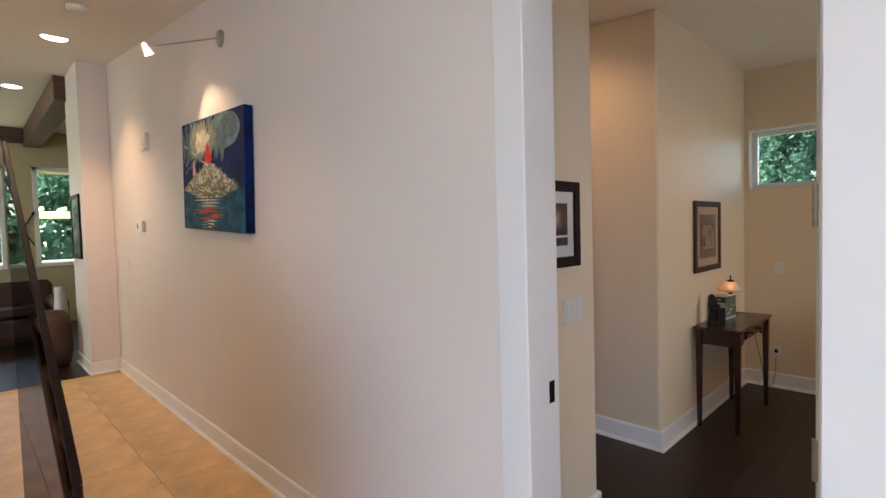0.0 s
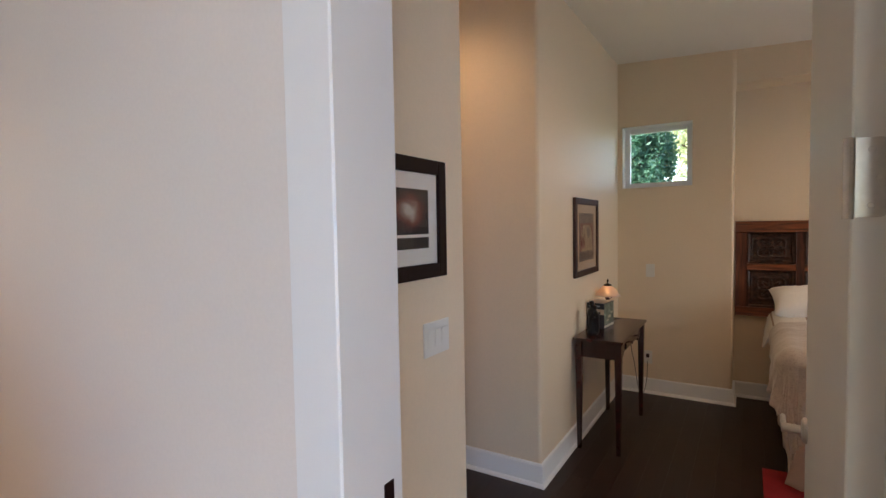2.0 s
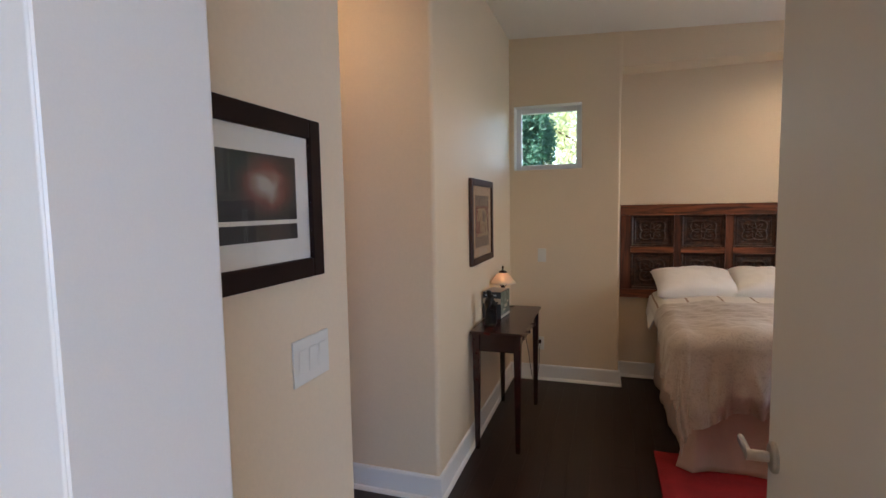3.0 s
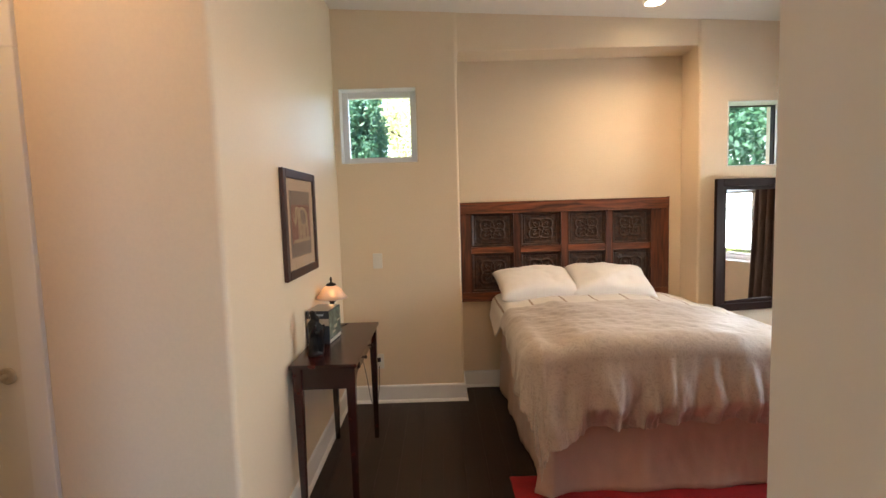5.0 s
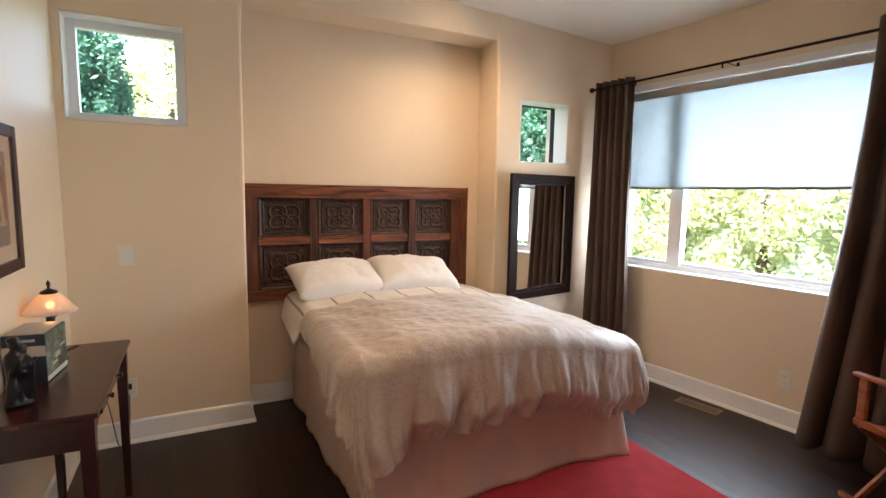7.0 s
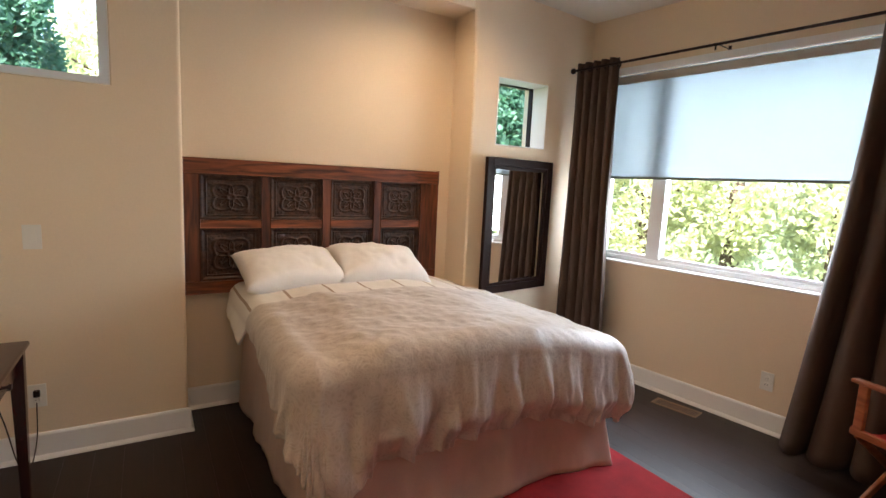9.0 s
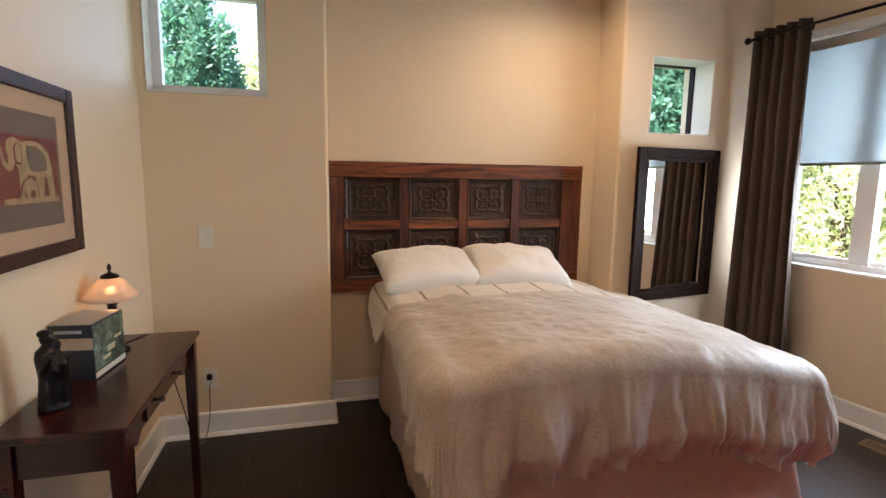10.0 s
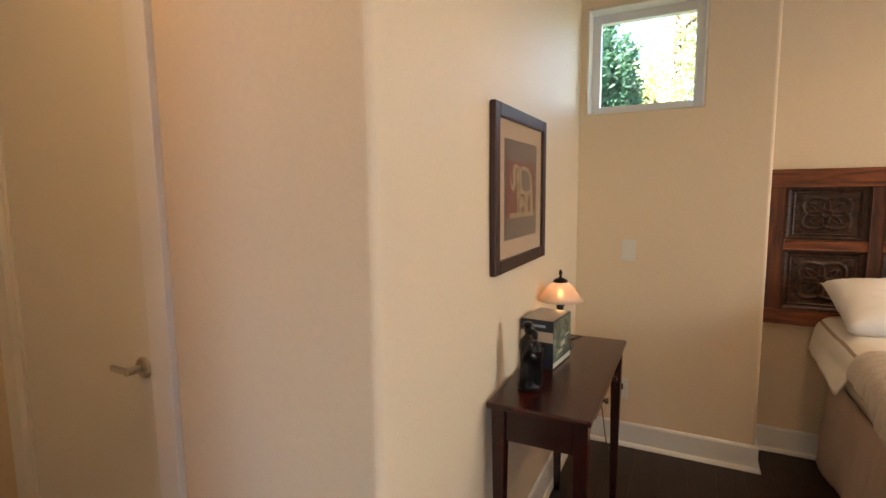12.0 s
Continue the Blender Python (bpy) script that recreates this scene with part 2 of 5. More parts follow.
def cuff_cloth():
    """Off-white cloth with thin brown lines across it."""
    m = mat("lined_cuff_cloth", (0.72, 0.67, 0.58), 0.75, bump=0.4, bump_scale=40)
    nt = m.node_tree
    b = nt.nodes["Principled BSDF"]
    tc, sep = nt.nodes.new("ShaderNodeTexCoord"), nt.nodes.new("ShaderNodeSeparateXYZ")
    nt.links.new(tc.outputs["UV"], sep.inputs[0])
    acc = None
    for k, (out, step) in enumerate(((0, 0.22), (1, 0.50))):
        d, f, c = (nt.nodes.new("ShaderNodeMath") for _ in range(3))
        d.operation, f.operation, c.operation = "DIVIDE", "FRACT", "LESS_THAN"
        d.inputs[1].default_value, c.inputs[1].default_value = step, 0.07
        nt.links.new(sep.outputs[out], d.inputs[0]), nt.links.new(d.outputs[0], f.inputs[0]), nt.links.new(f.outputs[0], c.inputs[0])
        acc = c if acc is None else acc
    mx = nt.nodes.new("ShaderNodeMix")
    mx.data_type = "RGBA"
    mx.inputs[6].default_value, mx.inputs[7].default_value = (0.70, 0.66, 0.60, 1), (0.33, 0.24, 0.18, 1)
    nt.links.new(acc.outputs[0], mx.inputs[0]), nt.links.new(mx.outputs[2], b.inputs["Base Color"])
    return m


CUFF = cuff_cloth()


def paint(name, color, rough=0.6):
    return mat(name, color, rough, spec=0.15, noise_scale=25, noise_amt=0.25, fine=0.15, fine_scale=120, bump=0.3, bump_scale=70)


SEA = mat("painted_night_blue", (0.003, 0.015, 0.080), 0.6, spec=0.12, noise_scale=5, noise_amt=0.6, fine=0.25, fine_scale=60, bump=0.3)
SEA_LOW = mat("painted_teal_water", (0.010, 0.075, 0.125), 0.6, spec=0.12, noise_scale=14, noise_amt=0.6, fine=0.3, fine_scale=50, bump=0.3)
P_MOON, P_CREAM, P_RED = paint("painted_moon", (0.15, 0.26, 0.28)), paint("painted_cream", (0.62, 0.58, 0.42)), paint("painted_red", (0.75, 0.04, 0.02))
P_OCHRE, P_PINK = paint("painted_ochre", (0.16, 0.13, 0.06)), paint("painted_pink", (0.65, 0.35, 0.36))

# ---- mesh helpers ----
def part(name, bm, material, parent=None, label="", smooth=False):
    """Links a bmesh as one mesh object, under its thing or part."""
    me = bpy.data.meshes.new(name)
    bm.normal_update()
    bm.to_mesh(me)
    bm.free()
    mats = material if isinstance(material, (list, tuple)) else [material]
    for x in mats:
        me.materials.append(x)
    if smooth:
        me.polygons.foreach_set("use_smooth", [True] * len(me.polygons))
    ob = new(name, me)
    ob.parent = parent
    if label:
        ob["label"] = label
    return ob


def empty(name, m=None):
    ob = new(name)
    ob.empty_display_size = 0.1
    if m is not None:
        ob.matrix_world = m
    return ob


def box(lo, hi, bevel=0.0, seg=1, bm=None, m=None):
    """A box from corner to corner, with bevelled edges."""
    bm = bm or bmesh.new()
    one = bmesh.ops.create_cube(bm, size=1.0)["verts"]
    mid, size = (Vector(lo) + Vector(hi)) / 2, Vector(hi) - Vector(lo)
    for v in one:
        v.co = Vector((v.co.x * size.x, v.co.y * size.y, v.co.z * size.z)) + mid
    if bevel:
        edges = list({e for v in one for e in v.link_edges})
        r = bmesh.ops.bevel(bm, geom=edges, offset=bevel, segments=seg, affect="EDGES", profile=0.5)
        one = list({v for f in r["faces"] for v in f.verts} | {v for v in one if v.is_valid})
    if m is not None:
        bmesh.ops.transform(bm, matrix=m, verts=one)
    return bm


def lathe(profile, seg=24, bm=None, m=None, close=True):
    """Turns (radius, height) pairs about z."""
    bm = bm or bmesh.new()
    rings = []
    for r, z in profile:
        rings.append([bm.verts.new((r * math.cos(2 * math.pi * i / seg), r * math.sin(2 * math.pi * i / seg), z)) for i in range(seg)])
    for a, b in zip(rings, rings[1:]):
        for i in range(seg):
            bm.faces.new((a[i], a[(i + 1) % seg], b[(i + 1) % seg], b[i]))
    if close:
        bm.faces.new(list(reversed(rings[0])))
        bm.faces.new(rings[-1])
    if m is not None:
        bmesh.ops.transform(bm, matrix=m, verts=[v for ring in rings for v in ring])
    return bm


def rod(a, b, r, seg=10, bm=None, r2=None):
    """A round bar from a to b."""
    a, b = Vector(a), Vector(b)
    q = (b - a).to_track_quat("Z", "Y").to_matrix().to_4x4()
    return lathe([(r, 0), (r if r2 is None else r2, (b - a).length)], seg, bm, Matrix.Translation(a) @ q)


def beam(a, b, w, d, bevel=0.002, bm=None, up=(0, 0, 1)):
    """A square bar from a to b, w wide and d deep."""
    a, b = Vector(a), Vector(b)
    z = (b - a).normalized()
    x = Vector(up).cross(z)
    x = x.normalized() if x.length > 1e-4 else Vector((1, 0, 0))
    y = z.cross(x)
    m = Matrix((x, y, z)).transposed().to_4x4()
    m.translation = a
    return box((-w / 2, -d / 2, 0), (w / 2, d / 2, (b - a).length), bevel, 1, bm, m)


def wall(name, lo, hi, material, holes=(), axis="x"):
    """A wall from corner to corner with rectangular holes (a0, z0, a1, z1) through it; axis is the way it runs."""
    a = 0 if axis == "x" else 1
    us = sorted({lo[a], hi[a], *(h[0] for h in holes), *(h[2] for h in holes)})
    zs = sorted({lo[2], hi[2], *(h[1] for h in holes), *(h[3] for h in holes)})
    bm = bmesh.new()
    b = 1 - a

    def solid(i, k):
        if not (0 <= i < len(us) - 1 and 0 <= k < len(zs) - 1):
            return False
        u, z = (us[i] + us[i + 1]) / 2, (zs[k] + zs[k + 1]) / 2
        return not any(h[0] < u < h[2] and h[1] < z < h[3] for h in holes)

    def at(u, v, z):
        return (u, v, z) if a == 0 else (v, u, z)

    cache = {}

    def vert(u, v, z):
        key = (u, v, z)
        if key not in cache:
            cache[key] = bm.verts.new(at(u, v, z))
        return cache[key]

    def quad(*pts):
        bm.faces.new([vert(*p) for p in pts])

    v0, v1 = lo[b], hi[b]
    for i in range(len(us) - 1):
        for k in range(len(zs) - 1):
            if not solid(i, k):
                continue
            u0, u1, z0, z1 = us[i], us[i + 1], zs[k], zs[k + 1]
            quad((u0, v0, z0), (u1, v0, z0), (u1, v0, z1), (u0, v0, z1))
            quad((u1, v1, z0), (u0, v1, z0), (u0, v1, z1), (u1, v1, z1))
            if not solid(i - 1, k):
                quad((u0, v1, z0), (u0, v0, z0), (u0, v0, z1), (u0, v1, z1))
            if not solid(i + 1, k):
                quad((u1, v0, z0), (u1, v1, z0), (u1, v1, z1), (u1, v0, z1))
            if not solid(i, k - 1):
                quad((u0, v1, z0), (u1, v1, z0), (u1, v0, z0), (u0, v0, z0))
            if not solid(i, k + 1):
                quad((u0, v0, z1), (u1, v0, z1), (u1, v1, z1), (u0, v1, z1))
    bmesh.ops.recalc_face_normals(bm, faces=bm.faces)
    ob = part(name, bm, material)
    return tagged(ob, kind="structure")


def skirting(name, pts, height=0.135, thick=0.014, inner=1):
    """A baseboard with a shoe at the floor, along a line in plan; it stands out to the left of the way the line goes."""
    bm = bmesh.new()
    prof = [(0, 0), (thick + 0.016, 0), (thick + 0.015, 0.008), (thick + 0.008, 0.018), (thick, 0.022), (thick, height - 0.012), (thick - 0.004, height - 0.003), (0.004, height), (0, height)]
    pts = [Vector(p) for p in pts]
    rings = []
    for i, p in enumerate(pts):
        dirs = []
        if i > 0:
            dirs.append((p - pts[i - 1]).normalized())
        if i < len(pts) - 1:
            dirs.append((pts[i + 1] - p).normalized())
        ns = [Vector((-d.y, d.x)) for d in dirs]
        n = sum(ns, Vector((0, 0)))
        n = n / max(n.dot(ns[0]), 1e-3) if len(ns) > 1 else ns[0]
        rings.append([bm.verts.new((p.x + n.x * o, p.y + n.y * o, z)) for o, z in prof])
    for a, b in zip(rings, rings[1:]):
        for i in range(len(prof) - 1):
            bm.faces.new((a[i], b[i], b[i + 1], a[i + 1]))
    bm.faces.new(rings[0]), bm.faces.new(list(reversed(rings[-1])))
    bmesh.ops.recalc_face_normals(bm, faces=bm.faces)
    return tagged(part(name, bm, TRIM), kind="structure")

# ---- structure ----
XH = -6.15                    # end of the hall wall
YH, YI = 1.50, 1.635          # faces of the wall between hall and bedroom
XE, YE = -0.605, 2.57         # entry wall of the bedroom and its end
XT, YC = -0.665, 3.55         # wall of the console table and its corner at the closet recess
YB, YN = 5.555, 5.835         # bed wall and back of the bed niche
N0, N1, NZ = 0.25, 2.06, 2.64  # niche from, to, its height
D0, D1, DZ = -0.265, 0.518, 2.44  # bedroom doorway
S1 = (-0.625, 1.845, -0.055, 2.392)   # small window by the table
S2 = (2.275, 1.745, 2.745, 2.225)     # small window above the mirror
WIN = pose(3.33, 4.4, 0, 0, 0, 7)     # window wall: x out of the room, y along it
W = (-1.30, 0.90, 1.02, 2.34)         # big window, along its wall


def ceil_z(x):
    return 2.965 - (x - XT) * 0.052


def hall_ceil_z(x):
    return 3.55 - max(x + 6.15, 0) * 0.1163


def slab(name, pts, fz, material, thick=0.15):
    """A ceiling over a line of plan quads whose height follows fz(x)."""
    bm = bmesh.new()
    lo = [bm.verts.new((x, y, fz(x))) for x, y in pts]
    hi = [bm.verts.new((x, y, fz(x) + thick)) for x, y in pts]
    bm.faces.new(list(reversed(lo)))
    bm.faces.new(hi)
    n = len(pts)
    for i in range(n):
        j = (i + 1) % n
        bm.faces.new((lo[i], lo[j], hi[j], hi[i]))
    bmesh.ops.recalc_face_normals(bm, faces=bm.faces)
    return tagged(part(name, bm, material), kind="structure")


floor_bedroom = tagged(part("floor_bedroom", box((-3.2, YI - 0.07, -0.06), (3.9, 6.0, -0.006)), DARK_FLOOR), kind="structure")
floor_hall = tagged(part("floor_hall", box((XH, -3.0, -0.06), (4.2, YI - 0.07, -0.008)), GROUT), kind="structure")
floor_living = tagged(part("floor_living_room", box((-12.2, -5.0, -0.06), (XH, 3.6, -0.009)), DARK_FLOOR), kind="structure")
tagged(part("ground", box((-60, -60, -0.5), (60, 60, -0.16)), GROUND), kind="structure")

wall("wall_hall", (XH, YH, 0), (4.0, YI, 3.75), HALL_WALL, [(D0, -1, D1, DZ)])
wall("wall_column", (XH, 1.22, 0), (XH + 0.02, YH, 3.6), HALL_WALL, axis="y")
wall("wall_stub", (-7.0, 1.22, 0), (XH, 1.37, 3.6), HALL_WALL)
wall("wall_living_east", (XH - 0.12, 1.37, 0), (XH, 3.5, 3.75), LIVING_WALL, axis="y")
wall("wall_living_north", (-12.2, 3.5, 0), (XH, 3.62, 3.75), LIVING_WALL)
wall("wall_living_far", (-12.2, -5.0, 0), (-11.0, 3.5, 4.4), LIVING_WALL, [(-1.6, 1.06, 0.80, 2.9), (1.20, 1.06, 1.98, 2.90)], axis="y")
wall("wall_living_south", (-12.2, -5.12, 0), (XH, -5.0, 4.4), LIVING_WALL)
wall("wall_hall_south", (XH, -3.12, 0), (4.0, -3.0, 3.75), HALL_WALL, [(0.6, 0.3, 3.4, 2.4)])
wall("wall_hall_return", (XH - 0.12, -5.0, 0), (XH, -1.6, 3.75), HALL_WALL, axis="y")
wall("wall_hall_east", (4.0, -3.0, 0), (4.12, YI, 3.4), HALL_WALL, axis="y")
wall("wall_bedroom_south", (0.6, YI + 0.001, 0), (3.9, YI + 0.02, 3.1), WALL)
wall("wall_entry", (XE - 0.12, YI, 0), (XE, YE, 3.1), WALL, axis="y")
wall("wall_recess_south", (-3.0, YE - 0.12, 0), (XE - 0.12, YE, 3.1), WALL)
wall("wall_recess_west", (-3.12, YE - 0.12, 0), (-3.0, YC + 0.12, 3.1), WALL, axis="y")
wall("wall_closet", (-3.0, YC, 0), (XT, YC + 0.12, 3.1), WALL, [(-2.16, -1, -1.40, 2.07)])
wall("wall_table", (XT - 0.12, YC + 0.12, 0), (XT, YB, 3.1), WALL, axis="y")
wall("wall_bed", (XT - 0.12, YB, 0), (3.25, YN, 3.1), WALL, [S1, (N0, -1, N1, NZ), S2])


def round_edge(ob, x, y, r=0.02):
    """Rounds the upright edge of a wall that stands at x, y."""
    bm = bmesh.new()
    bm.from_mesh(ob.data)
    es = [e for e in bm.edges if all(abs(v.co.x - x) < 0.001 and abs(v.co.y - y) < 0.001 for v in e.verts)]
    bmesh.ops.bevel(bm, geom=es, offset=r, segments=5, affect="EDGES", profile=0.5)
    bm.to_mesh(ob.data)
    bm.free()


round_edge(bpy.data.objects["wall_entry"], XE, YE)
round_edge(bpy.data.objects["wall_closet"], XT, YC)
round_edge(bpy.data.objects["wall_bed"], N0, YB, 0.018)
round_edge(bpy.data.objects["wall_bed"], N1, YB, 0.018)
for w_ in bpy.data.objects:
    if w_.name == "wall_bed":
        bv = w_.modifiers.new("rounded_corners", "BEVEL")
        bv.width, bv.segments, bv.limit_method, bv.angle_limit = 0.008, 3, "ANGLE", radians(40)
wall("wall_niche_back", (XT - 0.12, YN, 0), (3.45, YN + 0.14, 3.1), WALL, [(S1[0] - 0.08, S1[1] - 0.08, S1[2] + 0.10, S1[3] + 0.08), (S2[0] - 0.05, S2[1] - 0.08, S2[2] + 0.35, S2[3] + 0.10)])
w_ = wall("wall_window", (0, -2.95, 0), (0.20, 1.60, 3.1), WALL, [W], axis="y")
w_.matrix_world = WIN

slab("ceiling_bedroom", [(-3.2, YI), (3.9, YI), (3.9, 6.0), (-3.2, 6.0)], ceil_z, CEILING)
slab("ceiling_hall", [(XH, -3.1), (4.1, -3.1), (4.1, YI), (XH, YI)], hall_ceil_z, CEILING)
slab("ceiling_living_room", [(-12.2, -5.1), (XH, -5.1), (XH, 3.6), (-12.2, 3.6)], lambda x: 3.55, CEILING)

skirting("baseboard_entry", [(XE, YI), (XE, YE), (-3.0, YE)][::-1], inner=-1)
skirting("baseboard_closet_left", [(-2.27, YC), (-3.0, YC)][::-1])
skirting("baseboard_table", [(XT - 0.633, YC), (XT, YC), (XT, YB), (N0, YB), (N0, YN), (N1, YN), (N1, YB), (3.19, YB)][::-1])
b_ = skirting("baseboard_window", [(0, 1.15), (0, -2.7)][::-1])
b_.matrix_world = WIN
skirting("baseboard_hall", [(XH, 1.22), (XH + 0.02, 1.22), (XH + 0.02, YH), (D0 - 0.095, YH)][::-1])
skirting("baseboard_living", [(-7.0, 1.37), (-7.0, 1.22), (XH, 1.22)][::-1])


# door surrounds
def casing(name, x0, x1, z1, y, out, width=0.095, thick=0.02, head=None, bevel=0.003):
    """Flat boards round an opening in a wall along x; out is -1 or 1."""
    thing = tagged(empty(name), kind="structure")
    ya, yb = sorted((y, y + out * thick))
    for a, b in ((x0 - width, x0), (x1, x1 + width)):
        part("side_board", box((a, ya, 0), (b, yb, z1), bevel, 3), TRIM, thing)
    h = head or width
    part("head_board", box((x0 - width, ya, z1 + 0.001), (x1 + width, yb + 0.002, z1 + h), 0.003), TRIM, thing)
    return thing


def jamb(name, x0, x1, z1, y0, y1, thick=0.018):
    thing = tagged(empty(name), kind="structure")
    part("side_lining", box((x0 - 0.003, y0, 0), (x0 + thick, y1, z1), 0.002), TRIM, thing, smooth=False)
    part("side_lining", box((x1 - thick, y0, 0), (x1 + 0.003, y1, z1), 0.002), TRIM, thing, smooth=False)
    part("head_lining", box((x0 + thick, y0, z1 - thick), (x1 - thick, y1, z1), 0.002), TRIM, thing)
    return thing


casing("casing_hall", D0 + 0.0165, D1 - 0.0165, DZ - 0.0165, YH - 0.0005, -1, 0.115, bevel=0.003)
casing("casing_bedroom", D0 + 0.014, D1 - 0.003, DZ, YI - 0.0005, 1, 0.092, 0.026)
j1 = jamb("jamb_bedroom_door", D0, D1, DZ, YH - 0.0185, YI + 0.02)
part("door_stop", box((D1 - 0.030, YH + 0.045, 0), (D1 - 0.018, YH + 0.08, DZ - 0.02), 0.002), TRIM, j1)
sp = part("strike_plate", box((D0 + 0.0175, YH + 0.095, 0.955), (D0 + 0.0195, YH + 0.125, 1.03), 0.0005), DARK_METAL, j1, "dark metal strike plate")
casing("casing_closet", -2.16, -1.40, 2.08, YC + 0.0005, -1, 0.085, 0.022, 0.34)
jamb("jamb_closet", -2.16, -1.40, 2.07, YC, YC + 0.12)

# ---- bedroom: doors, windows ----
def lever(parent, m, way=1):
    """A round rose with a flat lever that points along its x."""
    h = part("handle", bmesh.new(), NICKEL, parent, "brushed metal lever handle on a round rose")
    bm = lathe([(0.031, 0), (0.031, 0.006), (0.026, 0.010), (0.011, 0.012), (0.011, 0.045), (0.012, 0.052)], 24)
    beam((0, 0, 0.047), (0.078 * way, 0, 0.047), 0.012, 0.020, 0.004, bm, up=(0, 1, 0))
    bmesh.ops.transform(bm, matrix=m, verts=bm.verts)
    bm.to_mesh(h.data)
    bm.free()
    return h


def hinge(parent, m):
    h = part("hinge", bmesh.new(), NICKEL, parent, "satin nickel butt hinge")
    bm = box((0.0, -0.0015, -0.05), (0.034, 0.0015, 0.05))
    outer = [e for e in bm.edges if abs(e.verts[0].co.y - e.verts[1].co.y) > 0.002 and e.verts[0].co.x > 0.03]
    bmesh.ops.bevel(bm, geom=outer, offset=0.011, segments=6, affect="EDGES", profile=0.5)
    lathe([(0.0065, -0.052), (0.0065, 0.052)], 12, bm, pose(-0.006, 0.004, 0))
    for z in (-0.035, 0, 0.035):
        lathe([(0.004, 0), (0.0035, 0.001)], 10, bm, pose(0.016 + 0.008 * (z == 0), -0.0015, z, 90))
    bmesh.ops.transform(bm, matrix=m, verts=bm.verts)
    bm.to_mesh(h.data)
    bm.free()
    return h


door = empty("bedroom_door", pose(0.504, 1.672, 0, 0, 0, -1.4))
tagged(door, "white painted flush bedroom door with lever handle, standing open", "door")
part("door_leaf", box((-0.040, 0.0, 0.012), (0.0, 0.715, 2.425), 0.002), DOOR_PAINT, door)
lever(door, pose(-0.040, 0.665, 1.015, 90, 0, -90), -1)
lever(door, pose(0.0, 0.665, 1.015, 90, 0, 90), 1)
part("latch_plate", box((-0.032, 0.7145, 0.95), (-0.008, 0.7165, 1.05), 0.0005), NICKEL, door, "nickel latch plate")
for z in (0.22, 0.98 - 0.02, 1.585, 2.25):
    hinge(door, pose(-0.036, -0.001, z))

closet = tagged(empty("closet_door", pose(-1.419, YC + 0.004, 0)), "cream painted flush closet door with lever handle, shut", "door")
part("door_leaf", box((-0.72, 0.0, 0.012), (0.0, 0.038, 2.045), 0.002), DOOR_PAINT, closet)
lever(closet, pose(-0.05, 0.0, 0.945, 90), -1)


def small_window(name, s, depth, frame_w, frame_d, label, pane_y):
    """A fixed pane deep in its opening, with a white lining."""
    x0, z0, x1, z1 = s
    w = tagged(empty(name), label, "window", kind="structure")
    y0, y1 = YB - 0.001, pane_y
    t = 0.006
    for n, lo, hi in (("lining", (x0, y0, z0), (x0 + t, y1, z1)), ("lining", (x1 - t, y0, z0), (x1, y1, z1)), ("lining", (x0 + t, y0, z1 - t), (x1 - t, y1, z1)), ("window_sill", (x0 + t, y0, z0), (x1 - t, y1, z0 + t))):
        part(n, box(lo, hi, 0.001), TRIM, w)
    f = frame_w
    fr = box((x0, pane_y, z0), (x0 + f, pane_y + 0.05, z1), 0.003)
    box((x1 - f, pane_y, z0), (x1, pane_y + 0.05, z1), 0.003, 1, fr)
    box((x0 + f, pane_y, z0), (x1 - f, pane_y + 0.05, z0 + f), 0.003, 1, fr)
    box((x0 + f, pane_y, z1 - f), (x1 - f, pane_y + 0.05, z1), 0.003, 1, fr)
    part("window_frame", fr, VINYL if frame_w > 0.02 else BLACK_FRAME, w)
    p = part("pane", box((x0 + f - 0.004, pane_y + 0.022, z0 + f - 0.004), (x1 - f + 0.004, pane_y + 0.028, z1 - f + 0.004)), GLASS, w)
    p.visible_shadow = False
    return w


small_window("window_1", S1, 0.15, 0.05, 0.05, "", YB + 0.10)
small_window("window_2", S2, 0.2, 0.012, 0.05, "", YB + 0.165)

win = tagged(empty("window_3", WIN), kind="structure")
y0, z0, y1, z1 = W
f = 0.05
bm = box((0.09, y0, z0), (0.16, y1, z0 + f), 0.004)
box((0.09, y0, z1 - f), (0.16, y1, z1), 0.004, 1, bm)
box((0.09, y0, z0 + f), (0.16, y0 + f, z1 - f), 0.004, 1, bm)
box((0.09, y1 - f, z0 + f), (0.16, y1, z1 - f), 0.004, 1, bm)
part("window_frame", bm, VINYL, win)
for a, b in ((0.485, 0.595), (-0.92, -0.82)):
    part("mullion", box((0.085, a, z0 + f), (0.155, b, z1 - f), 0.004), VINYL, win)
part("window_sill", box((0.0, y0 + 0.001, z0 + 0.0005), (0.10, y1 - 0.001, z0 + 0.012), 0.003), TRIM, win)
for a, b in ((-1.25, -0.92), (-0.82, 0.485), (0.595, 0.97)):
    p = part("pane", box((0.12, a + 0.001, z0 + f), (0.126, b - 0.001, z1 - f)), GLASS, win)
    p.visible_shadow = False
    part("sash", box((0.10, a + 0.002, z0 + f), (0.118, b - 0.002, z0 + f + 0.025), 0.002), VINYL, win)

